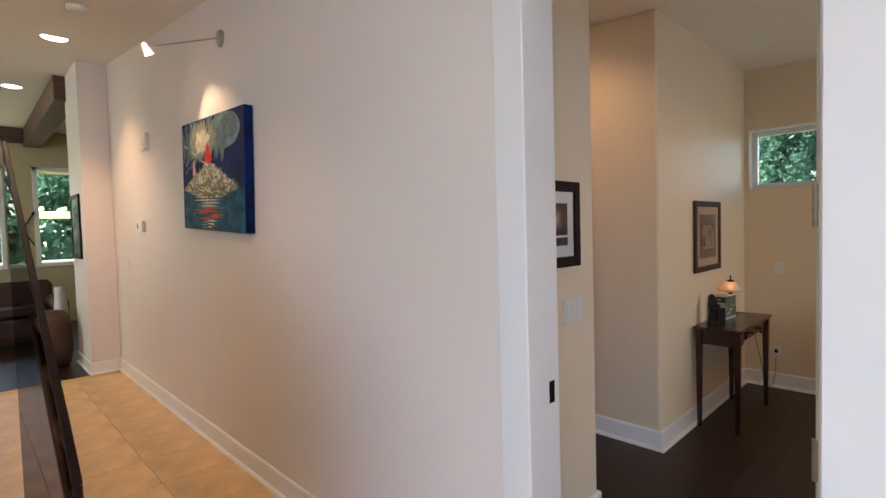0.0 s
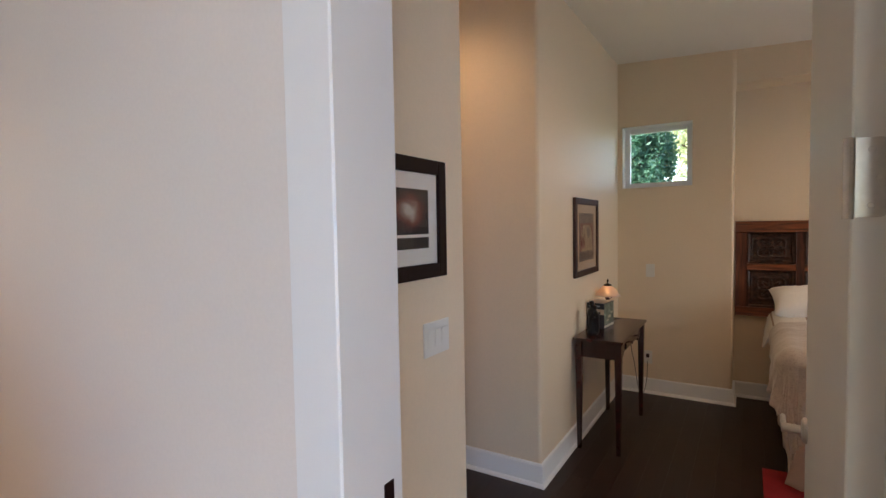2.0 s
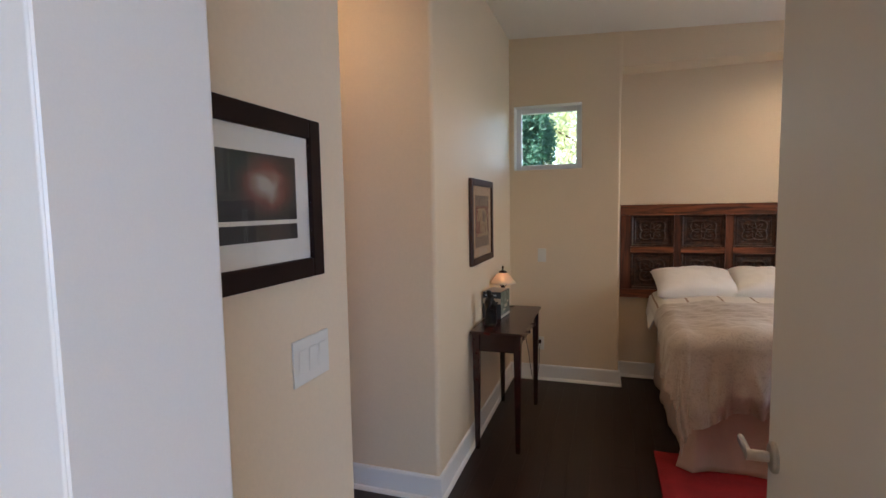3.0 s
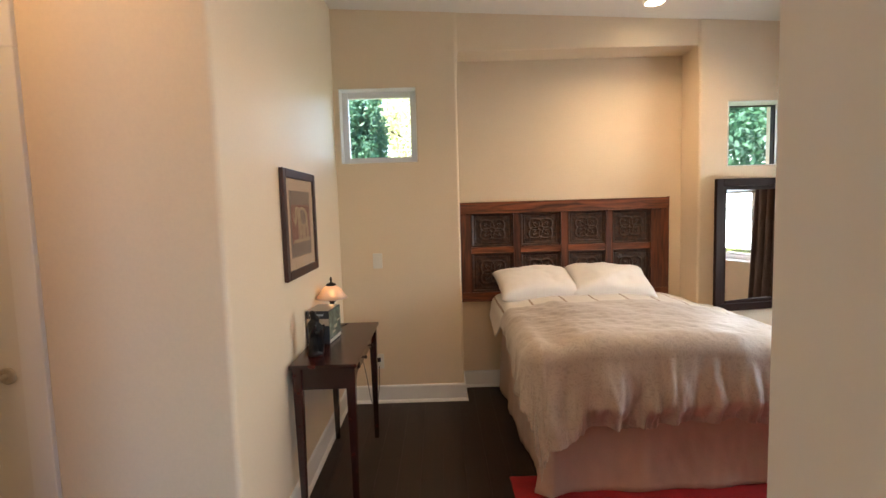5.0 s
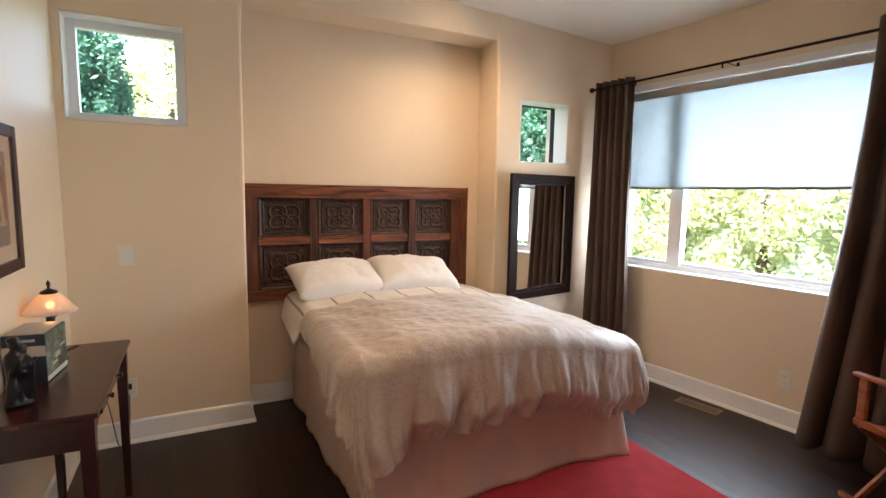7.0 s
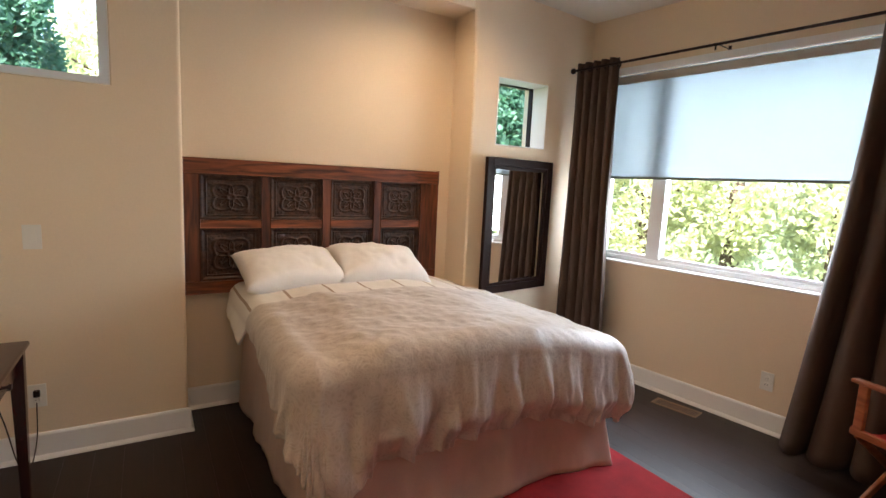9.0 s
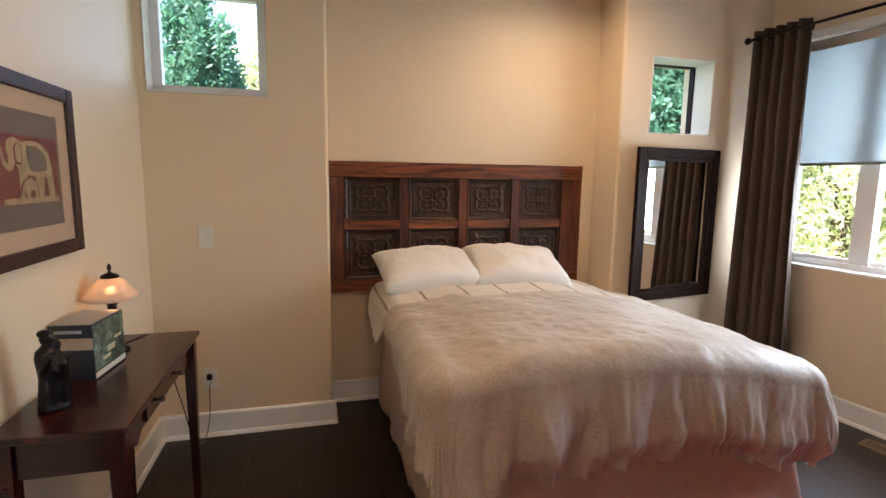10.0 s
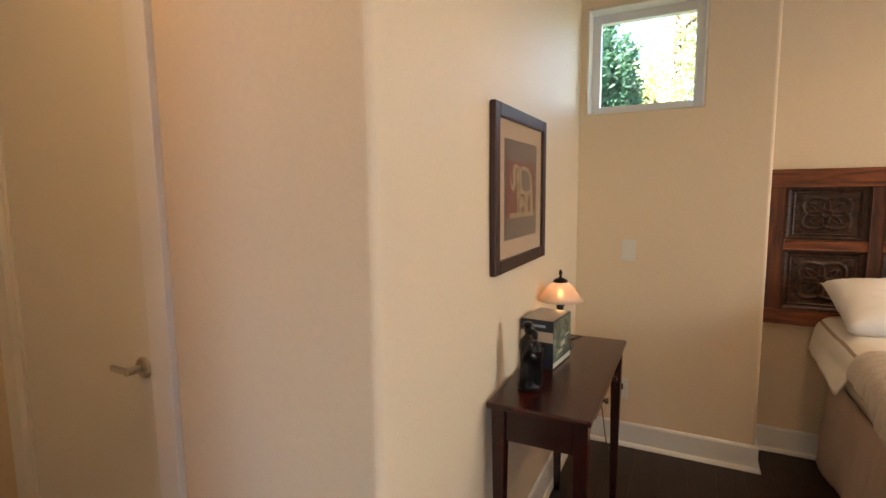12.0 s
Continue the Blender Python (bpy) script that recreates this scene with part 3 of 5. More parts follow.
blind = tagged(empty("roller_blind", WIN), "pale translucent roller blind drawn halfway down the wide window", "blind")
bm = lathe([(0.022, 0), (0.022, 2.26)], 20, None, pose(0.052, -1.27, 2.31, -90))
part("roller", bm, BLIND, blind)
part("cloth", box((0.0285, -1.26, 1.565), (0.0297, 0.98, 2.31)), BLIND, blind)
part("hem_bar", box((0.024, -1.26, 1.548), (0.034, 0.98, 1.566), 0.003), mat("olive_hem_bar", (0.16, 0.17, 0.13), 0.5), blind, "dark bar in the hem")
part("valance", box((-0.022, -1.33, 2.325), (-0.002, 0.955, 2.375), 0.003), VINYL, blind, "white head rail")
part("top_strip", box((0.022, -1.26, 2.262), (0.0275, 0.98, 2.318), 0.001), mat("tan_blind_strip", (0.45, 0.41, 0.36), 0.6), blind, "pale tan strip where the cloth leaves the roller")

rodthing = tagged(empty("curtain_rod", WIN), "thin dark bronze curtain rod with ball finials above the window", "curtain rod")
RX, RZ = -0.20, 2.385
part("pole", rod((RX, -1.75, RZ), (RX - 0.04, 1.15, RZ - 0.03), 0.009, 12), DARK_METAL, rodthing)
for y in (-1.75, 1.15):
    bm = bmesh.new()
    bmesh.ops.create_uvsphere(bm, u_segments=16, v_segments=10, radius=0.022, matrix=pose(RX - 0.04 * (y > 0), y, RZ - 0.03 * (y > 0)))
    part("finial", bm, DARK_METAL, rodthing, smooth=True)
for y in (-1.6, 0.11, 1.02):
    bm = box((-0.006, y - 0.01, RZ - 0.05), (-0.0015, y + 0.01, RZ + 0.02), 0.001)
    rod((-0.002, y, RZ - 0.004), (RX, y, RZ - 0.004), 0.003, 8, bm)
    rod((RX, y, RZ - 0.045), (RX, y, RZ - 0.005), 0.006, 8, bm)
    part("bracket", bm, DARK_METAL, rodthing)


def curtain(name, a0, a1, b0, b1, folds, zt, zb, seed, depth=0.035, bow=0.0):
    """A hanging panel whose top runs from a0 to a1 and whose hem runs from b0 to b1 along the rod."""
    c = tagged(empty(name, WIN), "heavy dark brown grommet curtain hanging in deep folds beside the window", "curtain", "curtains at the window")
    bm = bmesh.new()
    nu, nv = folds * 16, 40
    grid = []
    for j in range(nv + 1):
        v = j / nv
        row = []
        for i in range(nu + 1):
            u = i / nu
            w = v ** 1.5
            y = (a0 + (a1 - a0) * u) * (1 - w) + (b0 + (b1 - b0) * u) * w
            ph = 2 * math.pi * (folds * u + 0.42 * v ** 0.7 * noise.noise((u * folds * 0.9, v * 0.8, seed + 9)))
            amp = depth * (1 + 0.45 * v + 0.8 * noise.noise((u * 5, v * 1.3, seed)))
            x = RX + amp * math.sin(ph + 0.5 * noise.noise((u * 3, v * 2.2, seed + 4))) + 0.02 * w * noise.noise((u * 2, seed, v))
            x -= bow * w
            z = zt + (zb - zt) * v + 0.006 * math.sin(ph) * (v > 0.99)
            y += 0.35 * amp * math.cos(ph) * (0.5 + 0.5 * v)
            x += 0.006 * noise.noise((u * folds * 2.4, v * 6, seed + 2)) * v
            row.append(bm.verts.new((min(x, -0.025), y, z)))
        grid.append(row)
    for j in range(nv):
        for i in range(nu):
            bm.faces.new((grid[j][i], grid[j][i + 1], grid[j + 1][i + 1], grid[j + 1][i]))
    p = part("cloth", bm, CURTAIN, c, smooth=True)
    so = p.modifiers.new("thick", "SOLIDIFY")
    so.thickness = 0.003
    for k in range(folds * 2):
        y = a0 + (a1 - a0) * (k + 0.0) / (folds * 2)
        g = bmesh.new()
        lathe([(0.017, -0.003), (0.026, -0.003), (0.026, 0.003), (0.017, 0.003), (0.017, -0.003)], 16, g, pose(RX, y, zt - 0.05, 90, 0, 0), close=False)
        part("grommet", g, DARK_METAL, c, "dark metal eyelet ring")
    return c


curtain("curtain", 0.78, 1.13, 0.70, 1.13, 5, RZ + 0.025, 0.03, 1)
curtain("curtain", -1.55, -0.70, -1.80, -0.53, 8, RZ + 0.055, 0.05, 7, 0.045, 0.03)

# ---- bed ----
BX0, BX1, BY0, BY1, BZ = 0.60, 2.12, 4.30, 5.80, 0.80


def smooth(a, b, x):
    t = min(max((x - a) / (b - a), 0), 1)
    return t * t * (3 - 2 * t)


def drape(a, b, top, r=0.10, flare=0.10, fold=0.0, seed=0.0):
    """Where cloth lies: a across and b towards the foot, both measured along the cloth from the head's left edge of the mattress."""
    w, l = BX1 - BX0, BY1 - BY0
    da = -a if a < 0 else max(a - w, 0)
    db = max(b - l, 0)
    sa = -1 if a < 0 else 1
    s = math.hypot(da, db)
    if a > 0:
        s *= 1 - 0.18 * min(da, db) / 0.42
    bx, by = BX0 + min(max(a, 0), w), BY1 - min(b, l)
    if s < 1e-6:
        return Vector((bx, by, top)), 0.0, Vector((0, 0))
    n = Vector((sa * da * (0.35 if a < 0 and db > 0 else 1), -db)).normalized()
    if s < r * math.pi / 2:
        out, down = r * math.sin(s / r), r * (1 - math.cos(s / r))
    else:
        rest = s - r * math.pi / 2
        out, down = r + rest * flare, r + rest * 0.98
    per = (bx + by) * 1.0 + math.atan2(n.y, n.x) * 0.25
    k = smooth(r * 0.8, 0.45, s)
    per += 0.10 * s * noise.noise((per * 3, 5, seed))
    ph = per * 19 + 4.5 * noise.noise((per * 2.3, 0.7 * s, seed))
    puffed = abs(math.sin(ph)) ** 0.6 - 0.62
    fine_puff = abs(math.sin(per * 47 + 6 * noise.noise((per * 6, s * 1.5, seed + 7)))) ** 0.7 - 0.6
    ripple = fold * (k * (0.75 * puffed * (0.45 + 1.1 * noise.noise((per * 3.1, 4, seed)) ** 2) + 1.2 * noise.noise((per * 9, s * 2.5, seed))) + smooth(0.22, 0.5, s) * 0.38 * fine_puff + 0.30 * k * noise.noise((per * 26, s * 8, seed + 3)) + 0.08 * smooth(0.1, 0.4, s) * noise.noise((per * 55, s * 14, seed + 6)))
    out += ripple
    if a > w and db > 0:
        out += 0.07 * math.sin(min(s / 0.5, 1) * math.pi) * min(da, db) / 0.3
    return Vector((bx + n.x * out, by + n.y * out, top - down)), k, n


bed = tagged(empty("bed", pose((BX0 + BX1) / 2, BY0, 0)), "wide bed with mattress and blush gathered skirt in the niche", "bed")


def bedpart(name, bm, material, label="", smooth_=False):
    bmesh.ops.translate(bm, vec=(-(BX0 + BX1) / 2, -BY0, 0), verts=bm.verts)
    return part(name, bm, material, bed, label, smooth_)


bedpart("mattress", box((BX0 + 0.01, BY0 + 0.01, 0.42), (BX1 - 0.01, BY1, 0.675), 0.07, 4), SHEET)
bedpart("box_spring", box((BX0 + 0.02, BY0 + 0.02, 0.16), (BX1 - 0.02, BY1, 0.415), 0.02), SHEET)
for x in (BX0 + 0.1, BX1 - 0.1):
    for y in (BY0 + 0.1, BY1 - 0.1):
        bedpart("leg", lathe([(0.025, 0), (0.03, 0.165)], 12, None, pose(x, y, 0)), BLACK_FRAME)
bm = bmesh.new()
path = []
n = 110
for i in range(n + 1):
    path.append((BX0 + 0.05 * i / n, BY1 - (BY1 - BY0) * i / n, (-1, 0)))
for i in range(1, n + 1):
    path.append((BX0 + 0.05 + (BX1 - BX0 - 0.05) * i / n, BY0, (0, -1)))
for i in range(1, n + 1):
    path.append((BX1, BY0 + (BY1 - BY0) * i / n, (1, 0)))
rows = []
for j in range(15):
    v = j / 14
    row = []
    for i, (x, y, nn) in enumerate(path):
        s = i * 0.0145
        amp = 0.006 + 0.018 * v
        o = 0.015 + 0.035 * v + 0.010 * v * noise.noise((s * 7 + 2 * v, v * 3, 8)) + amp * (1.5 * noise.noise((s * 3.2, v * 0.6, 5)) + 0.35 * math.sin(s * 13 + 2 * noise.noise((s, 2, 1)))) + 0.006 * noise.noise((s * 18, v * 5, 2))
        c = 0.055 * v * math.exp(-min(abs(i - n), abs(i - 2 * n)) ** 2 / 18.0)
        dx, dy = nn
        if abs(i - n) < 10:
            dx, dy = dx - 0.7, dy - 0.7
        if abs(i - 2 * n) < 10:
            dx, dy = dx + 0.7, dy - 0.7
        h = math.hypot(dx, dy)
        row.append(bm.verts.new((x + dx / h * (o + c), y + dy / h * (o + c), 0.47 * (1 - v) + 0.006 + 0.004 * noise.noise((s * 5, 0, 0)))))
    rows.append(row)
for a, b in zip(rows, rows[1:]):
    for i in range(len(path) - 1):
        bm.faces.new((a[i], b[i], b[i + 1], a[i + 1]))
bedpart("bed_skirt", bm, SKIRT, "blush pink gathered bed skirt down to the floor", True).modifiers.new("thick", "SOLIDIFY").thickness = 0.002

# duvet
duvet = tagged(empty("duvet", pose((BX0 + BX1) / 2, BY0, BZ)), "taupe damask duvet with gathered hem, spread over the bed", "duvet")


def lay(name, a0, a1, b0, b1, na, nb, top, material, fold, puff, seed, lift=0.0, hem=None, uv=False, label="", tilt=False):
    bm = bmesh.new()
    layer = bm.loops.layers.uv.new("UVMap")
    grid, coords = [], {}
    for j in range(nb + 1):
        row = []
        for i in range(na + 1):
            u, v = i / na, j / nb
            a, b = a0 + (a1 - a0) * u, b0 + (b1 - b0) * v
            if tilt:
                a = a0 * (1 - u) * (0.45 + 0.62 * smooth(0.1, 0.95, v)) + a1 * u
            if hem:
                b = b0 + (hem(u) - b0) * v
            p, k, n = drape(a, b, top, 0.11, 0.12 if tilt else 0.55 * (0.3 + b), fold, seed)
            bump = puff * (noise.noise((a * 3.1, b * 3.1, seed)) + 0.5 * noise.noise((a * 8, b * 8, seed + 2)) + 0.22 * noise.noise((a * 22, b * 22, seed + 5)))
            p.z += bump * (1 - 0.6 * k) + lift
            if tilt:
                tuck = max(smooth(0.90, 1.0, v), smooth(0.93, 1.0, u)) * smooth(0.12, 0.3, k) * smooth(0.16, 0.30, u)
                p.x, p.y = p.x - n.x * 0.055 * tuck, p.y - n.y * 0.055 * tuck
                p.z += 0.018 * tuck
            w, l = BX1 - BX0, BY1 - BY0
            edge = smooth(0.28, 0.0, min(max(a, 0), max(w - a, 0)) if 0 < a < w else 0) * 0.03 + 0.10 * smooth(0.75, w + 0.1, a)
            p.z -= edge
            if tilt:
                p.z -= 0.035 * smooth(0.68, 0.57, b)
            vert = bm.verts.new(p - Vector(((BX0 + BX1) / 2, BY0, BZ)))
            coords[vert] = (a + 10, b + 10)
            row.append(vert)
        grid.append(row)
    for j in range(nb):
        for i in range(na):
            f_ = bm.faces.new((grid[j][i], grid[j + 1][i], grid[j + 1][i + 1], grid[j][i + 1]))
            for lp in f_.loops:
                lp[layer].uv = coords[lp.vert]
    ob = part(name, bm, material, duvet, label, True)
    m = ob.modifiers.new("thick", "SOLIDIFY")
    m.thickness, m.offset = 0.012, -1
    return ob


BW, BL = BX1 - BX0, BY1 - BY0
lay("cover", -0.42, BW + 0.42, 0.57, BL + 0.60, 260, 240, BZ + 0.035, DAMASK, 0.055, 0.017, 3.0, 0, lambda u: BL + 0.59 - 0.06 * smooth(0.1, 0.5, u) + 0.05 * noise.noise((u * 9, 1, 1)) + 0.02 * noise.noise((u * 30, 1, 1)), tilt=True)
lay("turned_cuff", -0.25, BW + 0.22, 0.04, 0.68, 150, 36, BZ + 0.028, CUFF, 0.008, 0.010, 8.0, 0.0, None, True, "white turned-down cuff with thin brown lines")


def pillow(name, m, label, w=0.61, d=0.42, h=0.20, seed=1):
    bm = bmesh.new()
    nu, nv = 36, 24
    for side in (1, -1):
        grid = []
        for j in range(nv + 1):
            row = []
            for i in range(nu + 1):
                u, v = i / nu * 2 - 1, j / nv * 2 - 1
                pinch = 1 - 0.06 * (1 - abs(u) ** 2) * abs(v) ** 6 - 0.0
                px = u * w / 2 * (1 - 0.07 * (1 - v * v) * abs(u) ** 3)
                py = v * d / 2 * (1 - 0.07 * (1 - u * u) * abs(v) ** 3) * pinch
                t = max((1 - abs(u) ** 2.8) * (1 - abs(v) ** 2.4), 0) ** 0.42
                z = side * h / 2 * t * (1 + 0.25 * noise.noise((u * 2 + seed, v * 2, side)) + 0.08 * noise.noise((u * 7 + seed, v * 7, side)))
                row.append(bm.verts.new((px, py, z)))
            grid.append(row)
        for j in range(nv):
            for i in range(nu):
                q = (grid[j][i], grid[j][i + 1], grid[j + 1][i + 1], grid[j + 1][i])
                bm.faces.new(q if side > 0 else q[::-1])
    bmesh.ops.remove_doubles(bm, verts=bm.verts, dist=0.0004)
    ob = part(name, bm, SHEET, None, "", True)
    ob.matrix_world = m
    return tagged(ob, label, "pillow", "pillows at the head of the bed")


pillow("pillow", pose(0.815, 5.545, 0.895, 20, 0, 4), "plump white cotton pillow lying on the bed before the carved headboard", seed=1)
pillow("pillow", pose(1.375, 5.545, 0.90, 22, 3, -3), "plump white cotton pillow with one raised corner, lying on the bed", seed=5)

# carved headboard
hb = tagged(empty("headboard", pose(0, YN - 0.002, 0)), "carved dark wooden headboard with square panels on the niche wall", "headboard")
H0, H1, HZ0, HZ1 = 0.262, 1.945, 0.725, 1.53
cols = [0.345, 0.69, 0.745, 1.075, 1.13, 1.435, 1.49, 1.80]


def hpart(name, lo, hi, material, bev=0.004):
    bm = box((lo[0], -lo[1], lo[2]), (hi[0], -hi[1], hi[2]))
    bmesh.ops.bevel(bm, geom=bm.edges, offset=bev, segments=1, affect="EDGES")
    bmesh.ops.recalc_face_normals(bm, faces=bm.faces)
    return part(name, bm, material, hb)


hpart("back_board", (H0, 0, HZ0), (H1, 0.014, HZ1), CARVED_DARK, 0.001)
hpart("top_rail", (H0, 0.0145, 1.44), (H1, 0.048, HZ1), CARVED)
hpart("bottom_rail", (H0, 0.0145, HZ0), (H1, 0.046, 0.80), CARVED)
hpart("middle_rail", (0.346, 0.0145, 1.12), (1.799, 0.040, 1.17), CARVED)
CARVED_V = wood("carved_upright_wood", (0.03, 0.009, 0.004), (0.17, 0.048, 0.019), (10, 10, 1), 0.45, 0.0, 3.0, 0.5)
for a, b in ((H0, 0.345), (1.80, H1), (0.69, 0.745), (1.075, 1.13), (1.435, 1.49)):
    hpart("stile", (a, 0.0145, 0.801), (b, 0.044, 1.439), CARVED_V)


def carved_panel(x0, x1, z0, z1):
    """A sunk panel with a raised border and a flower of petals and scrolls."""
    bm = bmesh.new()
    nx = nz = 56
    cx, cz, sx, sz = (x0 + x1) / 2, (z0 + z1) / 2, (x1 - x0) / 2, (z1 - z0) / 2
    grid = []
    for j in range(nz + 1):
        row = []
        for i in range(nx + 1):
            u, v = (i / nx * 2 - 1), (j / nz * 2 - 1)
            r, th = math.hypot(u, v), math.atan2(v, u)
            e = max(abs(u), abs(v))
            h = 0.010 * smooth(0.86, 0.93, e)
            h += 0.005 * smooth(0.03, 0.0, abs(e - 0.78))
            petal = 0.34 + 0.16 * math.cos(8 * th)
            h += 0.011 * smooth(0.07, 0.0, abs(r - petal))
            h += 0.010 * smooth(0.20, 0.14, r) - 0.007 * smooth(0.10, 0.05, r)
            h += 0.009 * smooth(0.08, 0.0, abs(r - 0.62 - 0.09 * math.cos(4 * th + math.pi)))
            h += 0.005 * smooth(0.2, 0.08, math.hypot(abs(u) - 0.62, abs(v) - 0.62))
            h += 0.002 * noise.noise((u * 14 + cx * 9, v * 14, 2))
            row.append(bm.verts.new((cx + u * sx, -0.0155 - h, cz + v * sz)))
        grid.append(row)
    for j in range(nz):
        for i in range(nx):
            bm.faces.new((grid[j][i], grid[j][i + 1], grid[j + 1][i + 1], grid[j + 1][i]))
    return part("carved_panel", bm, CARVED_DARK, hb, "carved square panel with a rosette")


for a, b in zip(cols[::2], cols[1::2]):
    carved_panel(a, b, 1.17, 1.44)
    carved_panel(a, b, 0.80, 1.12)

# ---- loose things of the bedroom ----
rug = tagged(part("rug", box((0.44, 2.35, 0.0), (2.30, 4.42, 0.011), 0.004, 2), RUG), "plain red wool rug on the dark floor beside the bed", "rug")

# floor register
vent = tagged(empty("floor_vent", pose(3.16, 4.50, 0, 0, 0, 12)), "tan metal floor register with slats, set in the dark floorboards", "floor vent")
bm = box((-0.06, -0.15, -0.003), (-0.042, 0.15, 0.004), 0.001)
box((0.042, -0.15, -0.003), (0.06, 0.15, 0.004), 0.001, 1, bm)
box((-0.042, -0.15, -0.003), (0.042, -0.135, 0.004), 0.001, 1, bm)
box((-0.042, 0.135, -0.003), (0.042, 0.15, 0.004), 0.001, 1, bm)
part("frame", bm, VENT, vent)
for i in range(20):
    y = -0.128 + i * 0.0135
    part("slat", box((-0.042, y, -0.003), (0.042, y + 0.006, 0.002)), VENT, vent)


def plate(name, m, label, w=0.072, h=0.116, kind="switch", n=1, category="light switch"):
    """A wall plate in its own x-z plane that faces -y."""
    t = tagged(empty(name, m), label, category)
    part("plate", box((-w / 2, -0.006, -h / 2), (w / 2, 0, h / 2), 0.002, 2), PLASTIC, t)
    for i in range(n):
        x = (i - (n - 1) / 2) * 0.046
        if kind == "switch":
            bm = box((x - 0.0165, -0.0085, -0.033), (x + 0.0165, -0.0055, 0.033), 0.001)
            bmesh.ops.rotate(bm, matrix=Matrix.Rotation(radians(2.5), 3, "X"), cent=(x, -0.006, 0), verts=bm.verts)
            part("rocker", bm, PLASTIC, t)
        else:
            for z in (-0.02, 0.02):
                bm = lathe([(0.0165, 0), (0.0165, 0.0025), (0.015, 0.003)], 18, None, pose(x, -0.0055, z, 90))
                part("socket", bm, PLASTIC, t)
                for dx in (-0.006, 0.006):
                    part("slot", box((x + dx - 0.001, -0.0088, z - 0.004), (x + dx + 0.001, -0.0083, z + 0.005)), DARK_METAL, t)
    return t


plate("wall_switch", pose(-0.385, YB - 0.001, 1.108), "single white rocker switch on the cream wall between window and niche")
plate("wall_switch", pose(XE + 0.001, 2.345, 1.133, 0, 0, 90), "triple white rocker switch below the framed picture at the entry", 0.165, 0.122, "switch", 3)
out1 = plate("wall_outlet", pose(-0.403, YB - 0.001, 0.327), "white double outlet on the wall with a cord plugged in", kind="outlet", category="outlet")
plate("wall_outlet", WIN @ pose(-0.001, -0.345, 0.32, 0, 0, -90), "white double outlet low on the wall under the window", kind="outlet", category="outlet")


def tube(points, r, seg=6):
    """A round cord through points, smoothed."""
    cu = bpy.data.curves.new("cord", "CURVE")
    cu.dimensions, cu.bevel_depth, cu.bevel_resolution, cu.resolution_u = "3D", r, 2, 8
    sp_ = cu.splines.new("BEZIER")
    sp_.bezier_points.add(len(points) - 1)
    for bp_, p in zip(sp_.bezier_points, points):
        bp_.co, bp_.handle_left_type, bp_.handle_right_type = p, "AUTO", "AUTO"
    ob = new("cord", cu)
    me = bpy.data.meshes.new_from_object(ob)
    bpy.data.objects.remove(ob)
    return me


# console table
TX0, TX1, TY0, TY1, TZ = XT + 0.012, -0.325, 4.125, 5.005, 0.765
table = tagged(empty("console_table", pose(0, 0, 0)), "narrow dark mahogany console table with tapered legs against the wall", "console table")
part("tabletop", box((TX0, TY0, TZ - 0.02), (TX1, TY1, TZ), 0.006, 2), MAHOGANY, table)
for x in (TX0 + 0.025, TX1 - 0.045):
    for y in (TY0 + 0.03, TY1 - 0.05):
        bm = bmesh.new()
        r = bmesh.ops.create_cube(bm, size=1)["verts"]
        for v in r:
            k = 0.046 if v.co.z > 0 else 0.026
            v.co = Vector((x + 0.01 + v.co.x * k, y + 0.01 + v.co.y * k, (v.co.z + 0.5) * (TZ - 0.021)))
        bmesh.ops.bevel(bm, geom=bm.edges, offset=0.002, segments=1, affect="EDGES")
        part("leg", bm, MAHOGANY, table)
part("side_apron", box((TX0 + 0.05, TY0 + 0.03, TZ - 0.13), (TX1 - 0.055, TY0 + 0.05, TZ - 0.0205), 0.002), MAHOGANY, table)
part("side_apron", box((TX0 + 0.05, TY1 - 0.05, TZ - 0.13), (TX1 - 0.055, TY1 - 0.03, TZ - 0.0205), 0.002), MAHOGANY, table)
part("back_apron", box((TX0 + 0.025, TY0 + 0.055, TZ - 0.13), (TX0 + 0.04, TY1 - 0.06, TZ - 0.0205), 0.002), MAHOGANY, table)
bm = bmesh.new()
lo_, hi_ = [], []
for i in range(41):
    u = i / 40
    y = TY0 + 0.058 + (TY1 - TY0 - 0.12) * u
    c = abs(u - 0.5) * 2
    zb = TZ - 0.105 - 0.03 * smooth(0.62, 0.72, c) * (1 - smooth(0.72, 0.86, c)) - 0.03 * smooth(0.86, 1, c)
    for x, arr in ((TX1 - 0.05, lo_), (TX1 - 0.032, hi_)):
        arr.append((bm.verts.new((x, y, zb)), bm.verts.new((x, y, TZ - 0.0205))))
for i in range(40):
    bm.faces.new((hi_[i][0], hi_[i + 1][0], hi_[i + 1][1], hi_[i][1]))
    bm.faces.new((lo_[i + 1][0], lo_[i][0], lo_[i][1], lo_[i + 1][1]))
    bm.faces.new((lo_[i][0], lo_[i + 1][0], hi_[i + 1][0], hi_[i][0]))
part("front_apron", bm, MAHOGANY, table)
dr = part("drawer_front", box((TX1 - 0.0315, 4.36, TZ - 0.098), (TX1 - 0.024, 4.77, TZ - 0.03), 0.002), MAHOGANY, table)
for y in (4.45, 4.68):
    bm = lathe([(0.006, 0), (0.005, 0.012), (0.011, 0.018), (0.009, 0.026)], 12, None, pose(TX1 - 0.024, y, TZ - 0.064, 0, 90))
    part("knob", bm, DARK_METAL, dr, "small dark drawer knob")

